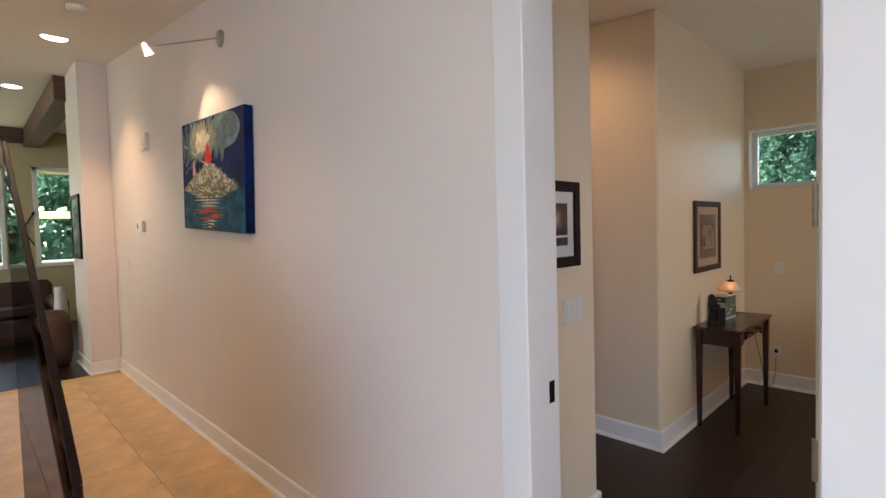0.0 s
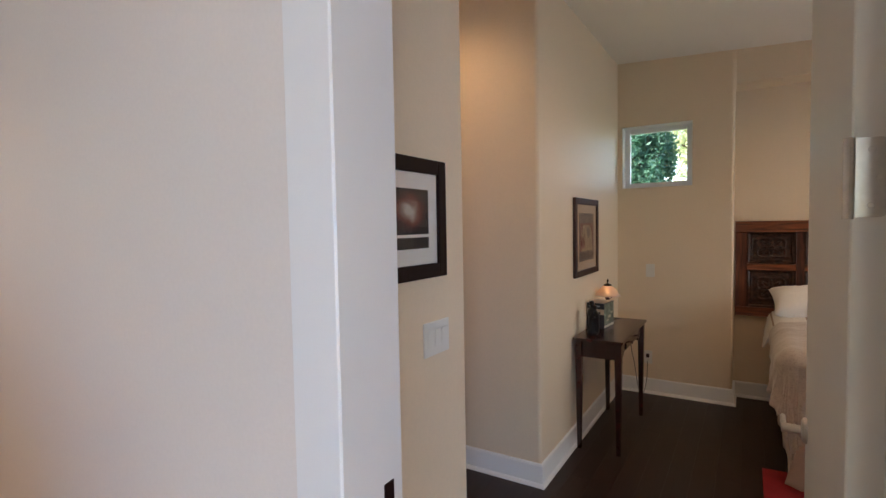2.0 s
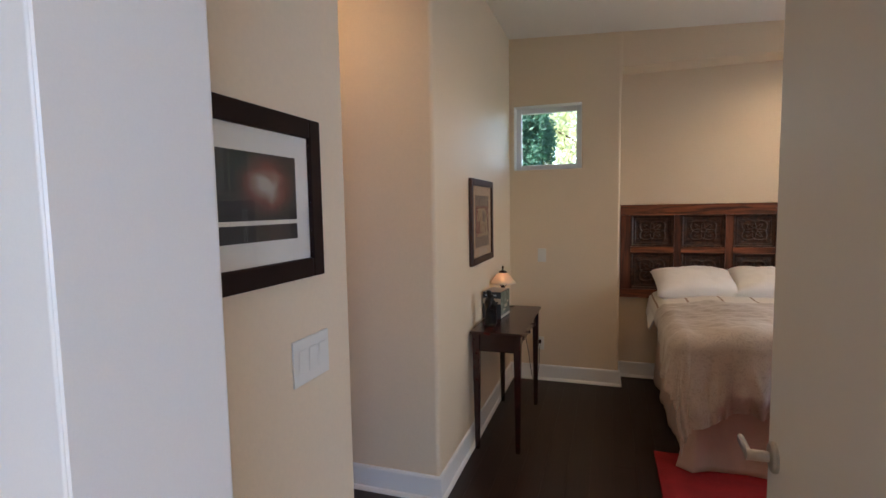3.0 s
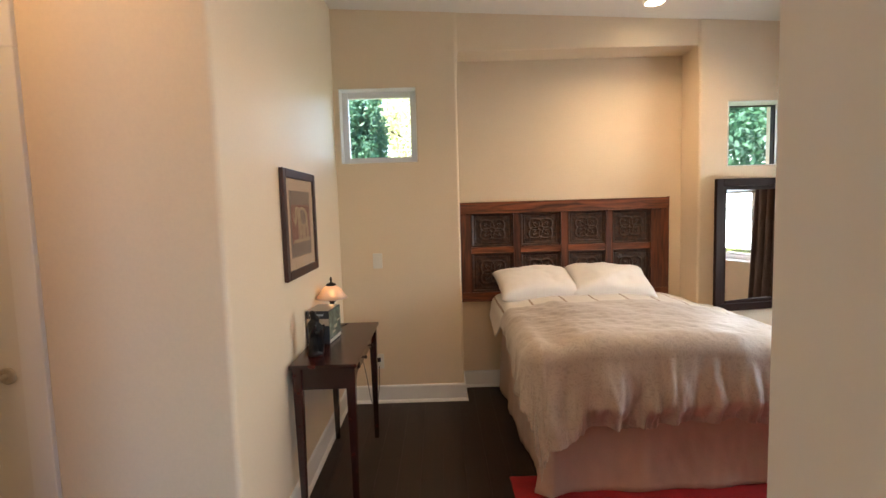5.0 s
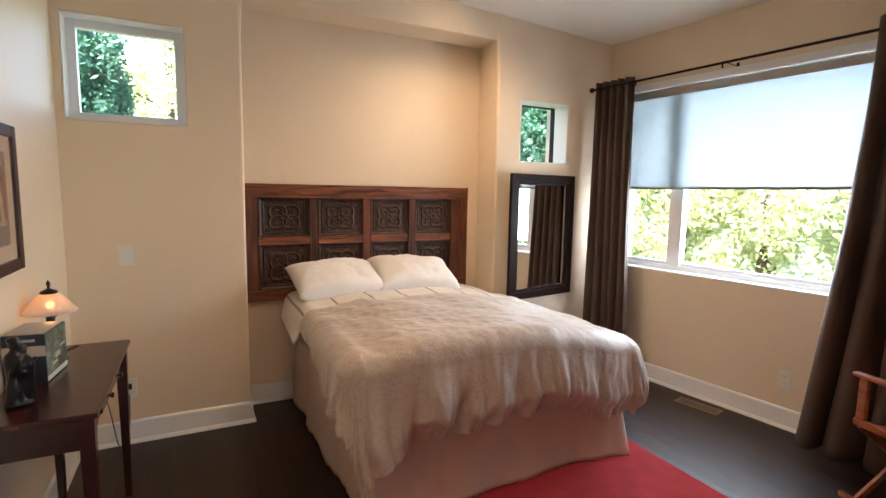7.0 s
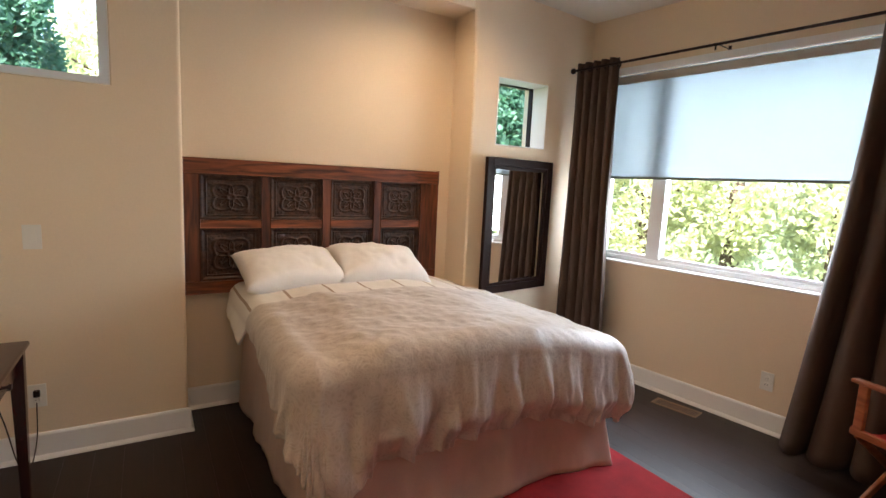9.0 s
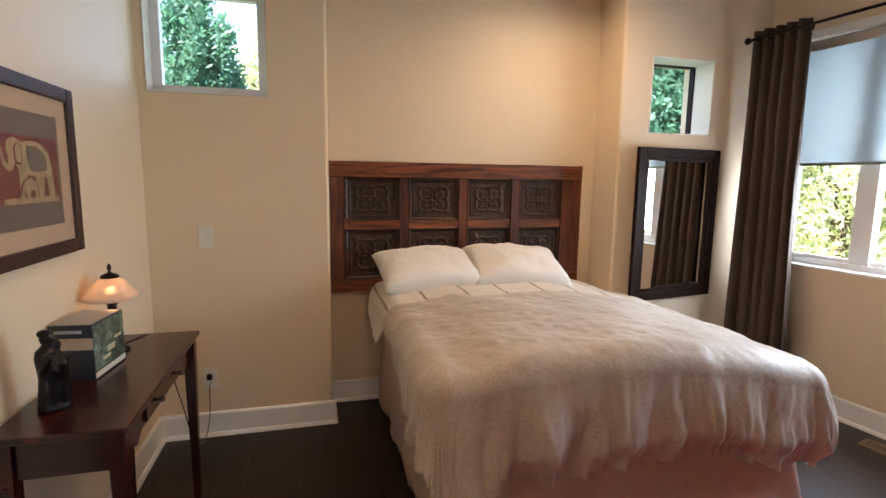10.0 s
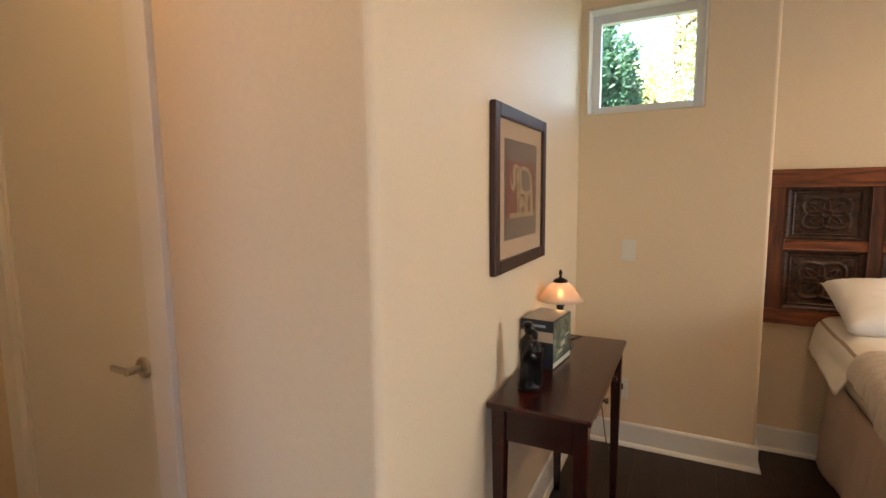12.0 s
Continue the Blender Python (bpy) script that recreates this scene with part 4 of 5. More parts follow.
# lamp
lampt = tagged(empty("table_lamp", pose(-0.578, 4.80, TZ)), "small bronze table lamp with lit frosted shade on the table", "table lamp")
part("base", lathe([(0.052, 0), (0.052, 0.006), (0.040, 0.014), (0.018, 0.022), (0.010, 0.04)], 28), DARK_METAL, lampt, smooth=True)
part("stem", lathe([(0.009, 0.04), (0.013, 0.06), (0.007, 0.08), (0.007, 0.13), (0.014, 0.15), (0.016, 0.175), (0.010, 0.19), (0.010, 0.20)], 20), DARK_METAL, lampt, smooth=True)
for a in (0, 120, 240):
    q = pose(0, 0, 0, 0, 0, a)
    part("shade_arm", rod(q @ Vector((0.012, 0, 0.178)), q @ Vector((0.045, 0, 0.205)), 0.0025, 8), DARK_METAL, lampt)


def shade_mat():
    m = bpy.data.materials.new("frosted_glass_shade")
    m.use_nodes = True
    nt = m.node_tree
    nt.nodes.remove(nt.nodes["Principled BSDF"])
    d, t, a = (nt.nodes.new(k) for k in ("ShaderNodeBsdfDiffuse", "ShaderNodeBsdfTranslucent", "ShaderNodeMixShader"))
    d.inputs[0].default_value, t.inputs[0].default_value = (0.80, 0.74, 0.71, 1), (0.85, 0.74, 0.66, 1)
    a.inputs[0].default_value = 0.6
    nt.links.new(d.outputs[0], a.inputs[1]), nt.links.new(t.outputs[0], a.inputs[2])
    c, e = nt.nodes.new("ShaderNodeBsdfTransparent"), nt.nodes.new("ShaderNodeMixShader")
    c.inputs[0].default_value, e.inputs[0].default_value = (0.95, 0.88, 0.8, 1), 0.28
    nt.links.new(a.outputs[0], e.inputs[1]), nt.links.new(c.outputs[0], e.inputs[2]), nt.links.new(e.outputs[0], nt.nodes["Material Output"].inputs[0])
    return m


part("shade", lathe([(0.020, 0.285), (0.030, 0.280), (0.050, 0.262), (0.066, 0.240), (0.082, 0.218), (0.095, 0.203)], 40, close=False), shade_mat(), lampt, "frosted glass bell shade, lit from inside", True).modifiers.new("thick", "SOLIDIFY").thickness = 0.0025
part("cap", lathe([(0.032, 0.281), (0.029, 0.291), (0.012, 0.299), (0.005, 0.302), (0.005, 0.310), (0.008, 0.318), (0.006, 0.328), (0.001, 0.336)], 20), DARK_METAL, lampt, smooth=True)
bm = bmesh.new()
bmesh.ops.create_uvsphere(bm, u_segments=14, v_segments=10, radius=0.016, matrix=pose(0, 0, 0.232))
part("bulb", bm, glow("lamp_bulb", (1.0, 0.50, 0.20), 3), lampt, "glowing amber bulb", True)
me = tube([(-0.578, 4.86, TZ + 0.004), (-0.50, 5.03, 0.74), (-0.45, 5.10, 0.45), (-0.42, 5.38, 0.05), (-0.41, 5.50, 0.10), (-0.403, 5.528, 0.30)], 0.0025)
cord = new("lamp_cord", me)
me.materials.append(DARK_METAL)
tagged(cord, "thin dark lamp cord running down to the outlet", "cord")
part("plug", box((-0.013, -0.028, 0.0), (0.013, -0.0085, 0.033), 0.003), DARK_METAL, out1, "dark plug")

# box on the table
pk = tagged(empty("product_box", pose(-0.585, 4.60, TZ, 0, 0, -6)), "glossy dark cardboard box with printed scene on the console table", "box")
DARKCARD = mat("dark_printed_card", (0.012, 0.020, 0.035), 0.3)
part("carton", box((-0.065, -0.10, 0), (0.065, 0.10, 0.185), 0.001), DARKCARD, pk)
part("front_label_band", box((-0.065, -0.1015, 0.103), (0.065, -0.1003, 0.142), 0.0002), mat("tan_print", (0.50, 0.42, 0.33), 0.4), pk, "pale band printed across the box")
part("writing_bar", box((-0.045, -0.1017, 0.158), (0.035, -0.1003, 0.168), 0.0002), mat("pale_print", (0.35, 0.42, 0.50), 0.4), pk)
SCENE_PRINT = mat("green_scene_print", (0.13, 0.17, 0.13), 0.35, noise_scale=22, noise_amt=0.9, fine=0.5, fine_scale=90)
part("picture_print", box((0.0653, -0.098, 0.03), (0.0665, 0.098, 0.18), 0.0002), SCENE_PRINT, pk, "printed landscape on the side of the box")
part("white_print_bar", box((0.0653, -0.098, 0.006), (0.0665, 0.098, 0.024), 0.0002), mat("white_print", (0.6, 0.58, 0.52), 0.4), pk)
part("top_print", box((-0.06, -0.095, 0.1853), (0.06, 0.095, 0.1863), 0.0002), mat("grey_print", (0.32, 0.31, 0.29), 0.4), pk)
for a, b, c, d in ((-0.05, 0.0, 0.05, 0.012), (-0.02, 0.04, 0.07, 0.02), (0.03, 0.02, 0.10, 0.01)):
    part("print_shape", box((0.0667, a, c), (0.0671, a + 0.05, c + d), 0.0001), mat("print_cream", (0.5, 0.46, 0.34), 0.4), pk)

# bronze figures
bm = bmesh.new()


def blob(c, r, s=(1, 1, 1), rot=(0, 0, 0)):
    m = pose(*c, *rot) @ Matrix.Diagonal((*s, 1))
    bmesh.ops.create_uvsphere(bm, u_segments=18, v_segments=12, radius=r, matrix=m)


lathe([(0.046, 0), (0.048, 0.012), (0.040, 0.02)], 24, bm)
lathe([(0.036, 0.015), (0.034, 0.05), (0.030, 0.09), (0.033, 0.12), (0.038, 0.15), (0.034, 0.172), (0.018, 0.186), (0.012, 0.195)], 20, bm, pose(-0.012, 0, 0, 0, 2))
lathe([(0.028, 0.015), (0.030, 0.05), (0.027, 0.09), (0.030, 0.12), (0.031, 0.142), (0.020, 0.160), (0.010, 0.172)], 20, bm, pose(0.018, -0.016, 0, 4, -5))
blob((-0.006, 0, 0.208), 0.020, (1, 1.05, 1.15))
blob((0.006, -0.016, 0.186), 0.018, (1, 1, 1.15))
blob((-0.010, 0.002, 0.222), 0.019, (1.15, 1.1, 0.6))
for c, r, k, a in (((0.022, -0.030, 0.135), 0.034, (0.30, 0.30, 1.0), (40, 30, 0)), ((-0.034, -0.018, 0.135), 0.036, (0.30, 0.30, 1.0), (28, 12, 0)), ((-0.006, -0.040, 0.116), 0.032, (1.0, 0.30, 0.28), (0, 18, 0)), ((0.036, -0.004, 0.070), 0.050, (0.24, 0.36, 1.0), (0, -6, 0)), ((-0.032, -0.008, 0.060), 0.048, (0.24, 0.40, 1.0), (0, 5, 0))):
    blob(c, r, k, a)
st = tagged(part("statue", bm, STATUE, None, "", True), "small black bronze statue on the console table", "statue")
slimmer = Matrix.Diagonal((0.84, 0.84, 1.0, 1))
st.data.transform(slimmer)
st.matrix_world = pose(-0.562, 4.30, TZ, 0, 0, 62)
rm = st.modifiers.new("one_skin", "REMESH")
rm.mode, rm.voxel_size, rm.use_smooth_shade = "VOXEL", 0.0028, True


# framed pictures
def framed(name, m, w, h, fw, mw, mh, label, frame_mat, board, art, depth=0.022, category="framed picture"):
    """A picture in its own x-z plane that faces -y: frame, board and art with its shapes."""
    t = tagged(empty(name, m), label, category)
    for a, b in (((-w / 2, -depth, -h / 2), (-w / 2 + fw, 0, h / 2)), ((w / 2 - fw, -depth, -h / 2), (w / 2, 0, h / 2)), ((-w / 2 + fw, -depth, h / 2 - fw), (w / 2 - fw, 0, h / 2)), ((-w / 2 + fw, -depth, -h / 2), (w / 2 - fw, 0, -h / 2 + fw))):
        bm = box(a, b, 0.004, 2)
        part("frame_rail", bm, frame_mat, t)
    part("mat_board", box((-w / 2 + fw - 0.002, -0.010, -h / 2 + fw - 0.002), (w / 2 - fw + 0.002, -0.004, h / 2 - fw + 0.002)), board, t)
    part("art", box((-mw / 2, -0.0118, -mh / 2), (mw / 2, -0.0102, mh / 2)), art, t)
    g = part("glazing", box((-w / 2 + fw + 0.0005, -0.0175, -h / 2 + fw + 0.0005), (w / 2 - fw - 0.0005, -0.0165, h / 2 - fw - 0.0005)), GLASS, t)
    g.visible_shadow = False
    return t


def shape(parent, name, pts, y, material, thick=0.0006):
    """A flat painted patch from plan points (x, z)."""
    bm = bmesh.new()
    f_ = [bm.verts.new((x, y, z)) for x, z in pts]
    b_2 = [bm.verts.new((x, y + thick, z)) for x, z in pts]
    bm.faces.new(f_), bm.faces.new(b_2[::-1])
    k = len(pts)
    for i in range(k):
        bm.faces.new((f_[i], b_2[i], b_2[(i + 1) % k], f_[(i + 1) % k]))
    bmesh.ops.recalc_face_normals(bm, faces=bm.faces)
    return part(name, bm, material, parent)


def ring(cx, cz, rx, rz, n=20, wob=0.0, seed=0.0, a0=0, a1=360):
    out = []
    for i in range(n):
        a = radians(a0 + (a1 - a0) * i / n)
        k = 1 + wob * noise.noise((math.cos(a) * 2, math.sin(a) * 2, seed))
        out.append((cx + rx * k * math.cos(a), cz + rz * k * math.sin(a)))
    return out


ART_BROWN = mat("maroon_print", (0.15, 0.024, 0.018), 0.7, noise_scale=18, noise_amt=0.25)
ART_GREY = mat("grey_brown_print", (0.13, 0.095, 0.075), 0.7, noise_scale=18, noise_amt=0.25)
ART_TAN = mat("ivory_print", (0.33, 0.24, 0.13), 0.7, noise_scale=30, noise_amt=0.3)
tp = framed("framed_elephant_print", pose(XT + 0.001, 4.485, 1.437, 0, 0, 90), 0.60, 0.555, 0.045, 0.375, 0.345, "dark brown frame with tan mat and maroon elephant print", BROWN_FRAME, MAT_BOARD, ART_GREY)
shape(tp, "red_ground", [(-0.17, -0.10), (0.17, -0.10), (0.17, 0.10), (-0.17, 0.10)], -0.0126, ART_BROWN)
body = [(-0.105, 0.082), (-0.07, 0.092), (-0.03, 0.080), (0.02, 0.088), (0.07, 0.082), (0.115, 0.055), (0.130, 0.01), (0.138, -0.08), (0.104, -0.08), (0.094, -0.02), (0.078, -0.02), (0.070, -0.08), (0.036, -0.08), (0.030, -0.018), (-0.018, -0.015), (-0.026, -0.08), (-0.058, -0.08), (-0.058, 0.0), (-0.075, 0.022), (-0.088, 0.0), (-0.108, -0.006), (-0.132, 0.012), (-0.142, 0.055), (-0.132, 0.060), (-0.122, 0.024), (-0.108, 0.014), (-0.104, 0.03), (-0.112, 0.055)]
shape(tp, "elephant", body, -0.0132, ART_TAN)
shape(tp, "saddle_cloth", [(-0.01, 0.072), (0.05, 0.072), (0.095, 0.045), (0.100, 0.0), (0.04, -0.006), (0.0, 0.0)], -0.0138, ART_GREY)
shape(tp, "ear", ring(-0.055, 0.045, 0.022, 0.032, 16, 0.2, 2), -0.0138, ART_BROWN)
shape(tp, "ear", ring(-0.053, 0.047, 0.017, 0.026, 16, 0.2, 2), -0.0144, ART_TAN)
calf = [(-0.03, -0.03), (0.0, -0.022), (0.03, -0.04), (0.034, -0.085), (0.018, -0.085), (0.014, -0.06), (-0.008, -0.06), (-0.014, -0.085), (-0.03, -0.085), (-0.032, -0.06), (-0.052, -0.07), (-0.046, -0.045)]
shape(tp, "calf", [(x * 1.2, z * 1.04 + 0.003) for x, z in calf], -0.0144, ART_BROWN)
shape(tp, "calf", calf, -0.0150, ART_TAN)
shape(tp, "ground_strip", [(-0.15, -0.098), (0.16, -0.098), (0.15, -0.078), (-0.14, -0.082)], -0.0144, ART_TAN)



def photo_print():
    """A dark print of smoke over a red glow."""
    m = bpy.data.materials.new("night_photo_print")
    m.use_nodes = True
    nt = m.node_tree
    b = nt.nodes["Principled BSDF"]
    b.inputs["Roughness"].default_value = 0.5
    tc, mp, n, r = (nt.nodes.new(k) for k in ("ShaderNodeTexCoord", "ShaderNodeMapping", "ShaderNodeTexNoise", "ShaderNodeValToRGB"))
    mp.inputs["Scale"].default_value, mp.inputs["Location"].default_value = (9, 9, 15), (3.1, 0, 1.4)
    n.inputs["Scale"].default_value, n.inputs["Detail"].default_value, n.inputs["Distortion"].default_value = 1.0, 5, 0.8
    g, mu = nt.nodes.new("ShaderNodeTexGradient"), nt.nodes.new("ShaderNodeMath")
    g.gradient_type, mu.operation = "SPHERICAL", "MULTIPLY"
    mg = nt.nodes.new("ShaderNodeMapping")
    mg.inputs["Scale"].default_value, mg.inputs["Location"].default_value = (8.5, 8.5, 13), (-0.15, 0, -0.35)
    nt.links.new(tc.outputs["Object"], mg.inputs[0]), nt.links.new(mg.outputs[0], g.inputs[0])
    nt.links.new(tc.outputs["Object"], mp.inputs[0]), nt.links.new(mp.outputs[0], n.inputs["Vector"])
    nt.links.new(n.outputs[0], mu.inputs[0]), nt.links.new(g.outputs[0], mu.inputs[1])
    e = r.color_ramp.elements
    e[0].position, e[0].color = 0.03, (0.010, 0.006, 0.006, 1)
    e[1].position, e[1].color = 0.46, (0.40, 0.36, 0.32, 1)
    for p, c in ((0.13, (0.055, 0.014, 0.010, 1)), (0.22, (0.16, 0.042, 0.026, 1)), (0.32, (0.22, 0.15, 0.12, 1))):
        e.new(p).color = c
    nt.links.new(mu.outputs[0], r.inputs[0]), nt.links.new(r.outputs[0], b.inputs["Base Color"])
    return m


ep = framed("framed_photo_print", pose(XE + 0.001, 2.158, 1.559, 0, 0, 90), 0.48, 0.41, 0.05, 0.27, 0.20, "black frame with white mat and dark red night photograph", BLACK_FRAME, WHITE_BOARD, photo_print())
shape(ep, "title_strip", [(-0.135, -0.062), (0.135, -0.062), (0.135, -0.052), (-0.135, -0.052)], -0.0132, WHITE_BOARD)

# mirror
mir = tagged(empty("wall_mirror", pose(2.47, YB - 0.056, 1.155, 0, 0, 8.5)), "tall wall mirror in a wide dark stepped frame by the niche", "mirror")
mw, mh = 0.71, 0.985
for k, (o, wd, dp) in enumerate(((0.0, 0.055, 0.030), (0.0555, 0.028, 0.020))):
    a, b = mw / 2 - o, mh / 2 - o
    for lo, hi in (((-a, -dp, -b), (-a + wd, 0, b)), ((a - wd, -dp, -b), (a, 0, b)), ((-a + wd, -dp, b - wd), (a - wd, 0, b)), ((-a + wd, -dp, -b), (a - wd, 0, -b + wd))):
        part("frame_rail", box(lo, hi, 0.004, 2), BLACK_FRAME, mir)
part("mirror_glass", box((-mw / 2 + 0.08, -0.010, -mh / 2 + 0.08), (mw / 2 - 0.08, -0.004, mh / 2 - 0.08)), MIRROR, mir, "clear mirror glass").matrix_local = pose(0, 0.004, 0, 0, 0, 4.3)

# director's chair
ch = tagged(empty("director_chair", pose(2.845, 3.45, 0, 0, 0, -14.5)), "folding wooden director's chair with red canvas seat by the curtain", "folding chair")
L_, D_ = 0.50, 0.44
for x in (0.0, L_):
    part("arm", box((x - 0.022, -D_, 0.635), (x + 0.022, 0.02, 0.655), 0.006, 2), CHAIR_WOOD, ch)
    part("post", box((x - 0.012, -0.05, 0.40), (x + 0.012, -0.01, 0.634), 0.003), CHAIR_WOOD, ch)
    part("back_post", box((x - 0.012, -D_ + 0.02, 0.40), (x + 0.012, -D_ + 0.055, 0.93), 0.003), CHAIR_WOOD, ch)
    part("seat_rail", box((x - 0.013, -D_, 0.395), (x + 0.013, 0.0, 0.43), 0.004), CHAIR_WOOD, ch)
    part("foot_rail", box((x - 0.014, -D_ - 0.01, 0.0), (x + 0.014, 0.03, 0.028), 0.004), CHAIR_WOOD, ch)
for y in (-0.03, -D_ + 0.03):
    part("cross_leg", beam((0.0, y, 0.40), (L_, y, 0.026), 0.034, 0.018, 0.003, up=(0, 1, 0)), CHAIR_WOOD, ch)
    part("cross_leg", beam((L_, y - 0.02, 0.40), (0.0, y - 0.02, 0.026), 0.034, 0.018, 0.003, up=(0, 1, 0)), CHAIR_WOOD, ch)
bm = bmesh.new()
g = []
for i in range(17):
    u = i / 16
    z = 0.432 - 0.07 * (1 - (2 * u - 1) ** 2)
    g.append((bm.verts.new((u * L_, 0.0, z)), bm.verts.new((u * L_, -D_ + 0.02, z))))
for a, b in zip(g, g[1:]):
    bm.faces.new((a[0], a[1], b[1], b[0]))
part("seat", bm, RED_CANVAS, ch, "sagging red canvas seat", True).modifiers.new("thick", "SOLIDIFY").thickness = 0.003
part("backrest", box((-0.014, -D_ + 0.030, 0.74), (L_ + 0.014, -D_ + 0.045, 0.92), 0.004), RED_CANVAS, ch, "red canvas back sling")

# recessed ceiling lights
LENS = glow("lit_lens", (1.0, 0.80, 0.55), 3)


def downlight(name, x, y, z, label, r=0.065):
    d = tagged(empty(name, pose(x, y, z)), label, "ceiling light", "recessed ceiling lights")
    part("trim_ring", lathe([(r, -0.001), (r + 0.018, -0.001), (r + 0.018, -0.005), (r, -0.008), (r, -0.001)], 32, close=False), PLASTIC, d)
    part("lens", lathe([(r, -0.003), (r, -0.002)], 32), LENS, d, "glowing lens")
    return d


downlight("ceiling_downlight", 1.60, 5.28, ceil_z(1.6), "round recessed ceiling light before the bed niche, lit")
downlight("ceiling_downlight", -1.35, 3.05, ceil_z(-1.35), "round recessed ceiling light in the closet recess, lit")
lamp("recess_downlight", "SPOT", pose(-1.25, 3.05, ceil_z(-1.35) - 0.02), 5.0, (1.0, 0.58, 0.25), spot_size=radians(140), spot_blend=0.8, shadow_soft_size=0.05)
lamp("niche_downlight", "SPOT", pose(1.60, 5.05, ceil_z(1.6) - 0.02), 8, (1.0, 0.68, 0.42), spot_size=radians(150), spot_blend=0.8, shadow_soft_size=0.05)
# warm fill lamp added to brighten the bedroom walls; no known source
lamp("room_downlight", "SPOT", pose(0.4, 3.6, ceil_z(0.4) - 0.02), 6.5, (1.0, 0.63, 0.36), spot_size=radians(150), spot_blend=0.9, shadow_soft_size=0.06)
# invented fitting for that fill, always out of view
downlight("ceiling_downlight", 0.4, 3.6, ceil_z(0.4), "added recessed ceiling light in the middle of the bedroom, out of view")

# ---- hall ----
canvas = tagged(empty("sailboat_painting", pose(-2.82, YH - 0.001, 1.972, 0, 3.0, 0)), "unframed deep canvas with red sailboat, pale moon and blue water", "painting")
CW, CH = 1.13, 0.77
part("canvas", box((-CW / 2, -0.058, -CH / 2), (CW / 2, -0.004, CH / 2), 0.004, 2), SEA, canvas)
Y0 = -0.0588
shape(canvas, "water", [(-CW / 2 + 0.005, -CH / 2 + 0.005), (CW / 2 - 0.005, -CH / 2 + 0.005), (CW / 2 - 0.005, -0.10), (-CW / 2 + 0.005, -0.12)], Y0, SEA_LOW)
P_CLOUD, P_HAZE = paint("painted_cloud", (0.13, 0.19, 0.19)), paint("painted_haze", (0.27, 0.27, 0.20))
shape(canvas, "moon", ring(0.25, 0.265, 0.26, 0.115, 32, 0.05, 1), Y0 - 0.0004, P_MOON)
shape(canvas, "moon_edge", ring(0.33, 0.285, 0.15, 0.08, 28, 0.12, 4), Y0 - 0.0006, P_CLOUD)


def brush(name, strokes, material):
    """Many dabs of one colour: (x, z, angle, half length, half width, depth)."""
    bm = bmesh.new()
    for x, z, a, l, w, y in strokes:
        c, q = math.cos(a), math.sin(a)
        rim = [(x - l * c, z - l * q), (x - 0.4 * l * c - w * q, z - 0.4 * l * q + w * c), (x + 0.4 * l * c - w * q, z + 0.4 * l * q + w * c), (x + l * c, z + l * q), (x + 0.4 * l * c + w * q, z + 0.4 * l * q - w * c), (x - 0.4 * l * c + w * q, z - 0.4 * l * q - w * c)]
        lim = [(min(max(u, -CW / 2 + 0.004), CW / 2 - 0.004), min(max(v, -CH / 2 + 0.004), CH / 2 - 0.004)) for u, v in rim]
        bm.faces.new([bm.verts.new((u, y, v)) for u, v in lim])
    return part(name, bm, material, canvas)


random.seed(11)
groups = [[], [], []]
for k in range(520):
    d, a = abs(random.gauss(0, 0.19)) + 0.005, random.uniform(0, 6.283)
    x, z = -0.14 + 1.6 * d * math.cos(a), 0.225 + 0.62 * d * math.sin(a)
    if not (-0.55 < x < 0.30 and 0.11 - 0.12 * (x < -0.25) < z < 0.375):
        continue
    tone = 0 if d < 0.075 else 1 if d < 0.16 else 2
    groups[tone].append((x, z, a * 0.4 + 1.2 * math.sin(a) + random.uniform(-0.2, 0.2), random.uniform(0.03, 0.07), random.uniform(0.008, 0.016), Y0 - 0.0007 - 0.00018 * (2 - tone) - 0.0000003 * k))
for tone, p in enumerate((P_CREAM, P_HAZE, P_CLOUD)):
    tagged(brush("cloud_paint", groups[tone], p), kind="stuff")
for k in range(13):
    x = -0.555 + 0.062 * k
    z = 0.235 - 0.022 * k + 0.012 * math.sin(k * 2.1)
    shape(canvas, "wind_stroke", [(x, z), (x + 0.10, z - 0.032), (x + 0.26, z - 0.052), (x + 0.12, z - 0.022)], Y0 - 0.0012 - 0.00002 * k, (P_CREAM, P_MOON, P_CLOUD)[k % 3])
mound = [(-0.55, -0.10), (-0.40, -0.03), (-0.30, -0.01), (-0.22, 0.02), (-0.12, 0.055), (0.0, 0.075), (0.12, 0.04), (0.2, 0.0), (0.35, -0.05), (0.48, -0.10), (0.2, -0.16), (-0.2, -0.16)]
shape(canvas, "rock", mound, Y0 - 0.0016, P_HAZE)
random.seed(5)
tones = [[], [], []]
for k in range(620):
    x = random.gauss(0, 0.22)
    top = 0.085 - 0.34 * abs(x + 0.02)
    z = random.uniform(-0.17, max(top, -0.08))
    if abs(x) > 0.5 or z < -0.17 + 0.12 * abs(x):
        continue
    low = smooth(-0.02, -0.14, z)
    tone = 2 if random.random() < 0.18 + 0.5 * low else 1 if random.random() < 0.4 else 0
    tones[tone].append((x, z, random.uniform(-1.1, 1.1) * (1 - 0.7 * low), random.uniform(0.015, 0.05), random.uniform(0.003, 0.007), Y0 - 0.0019 - 0.0000015 * k))
for tone, p in enumerate((P_CREAM, P_HAZE, P_OCHRE)):
    tagged(brush("rock_paint", tones[tone], p), kind="stuff")
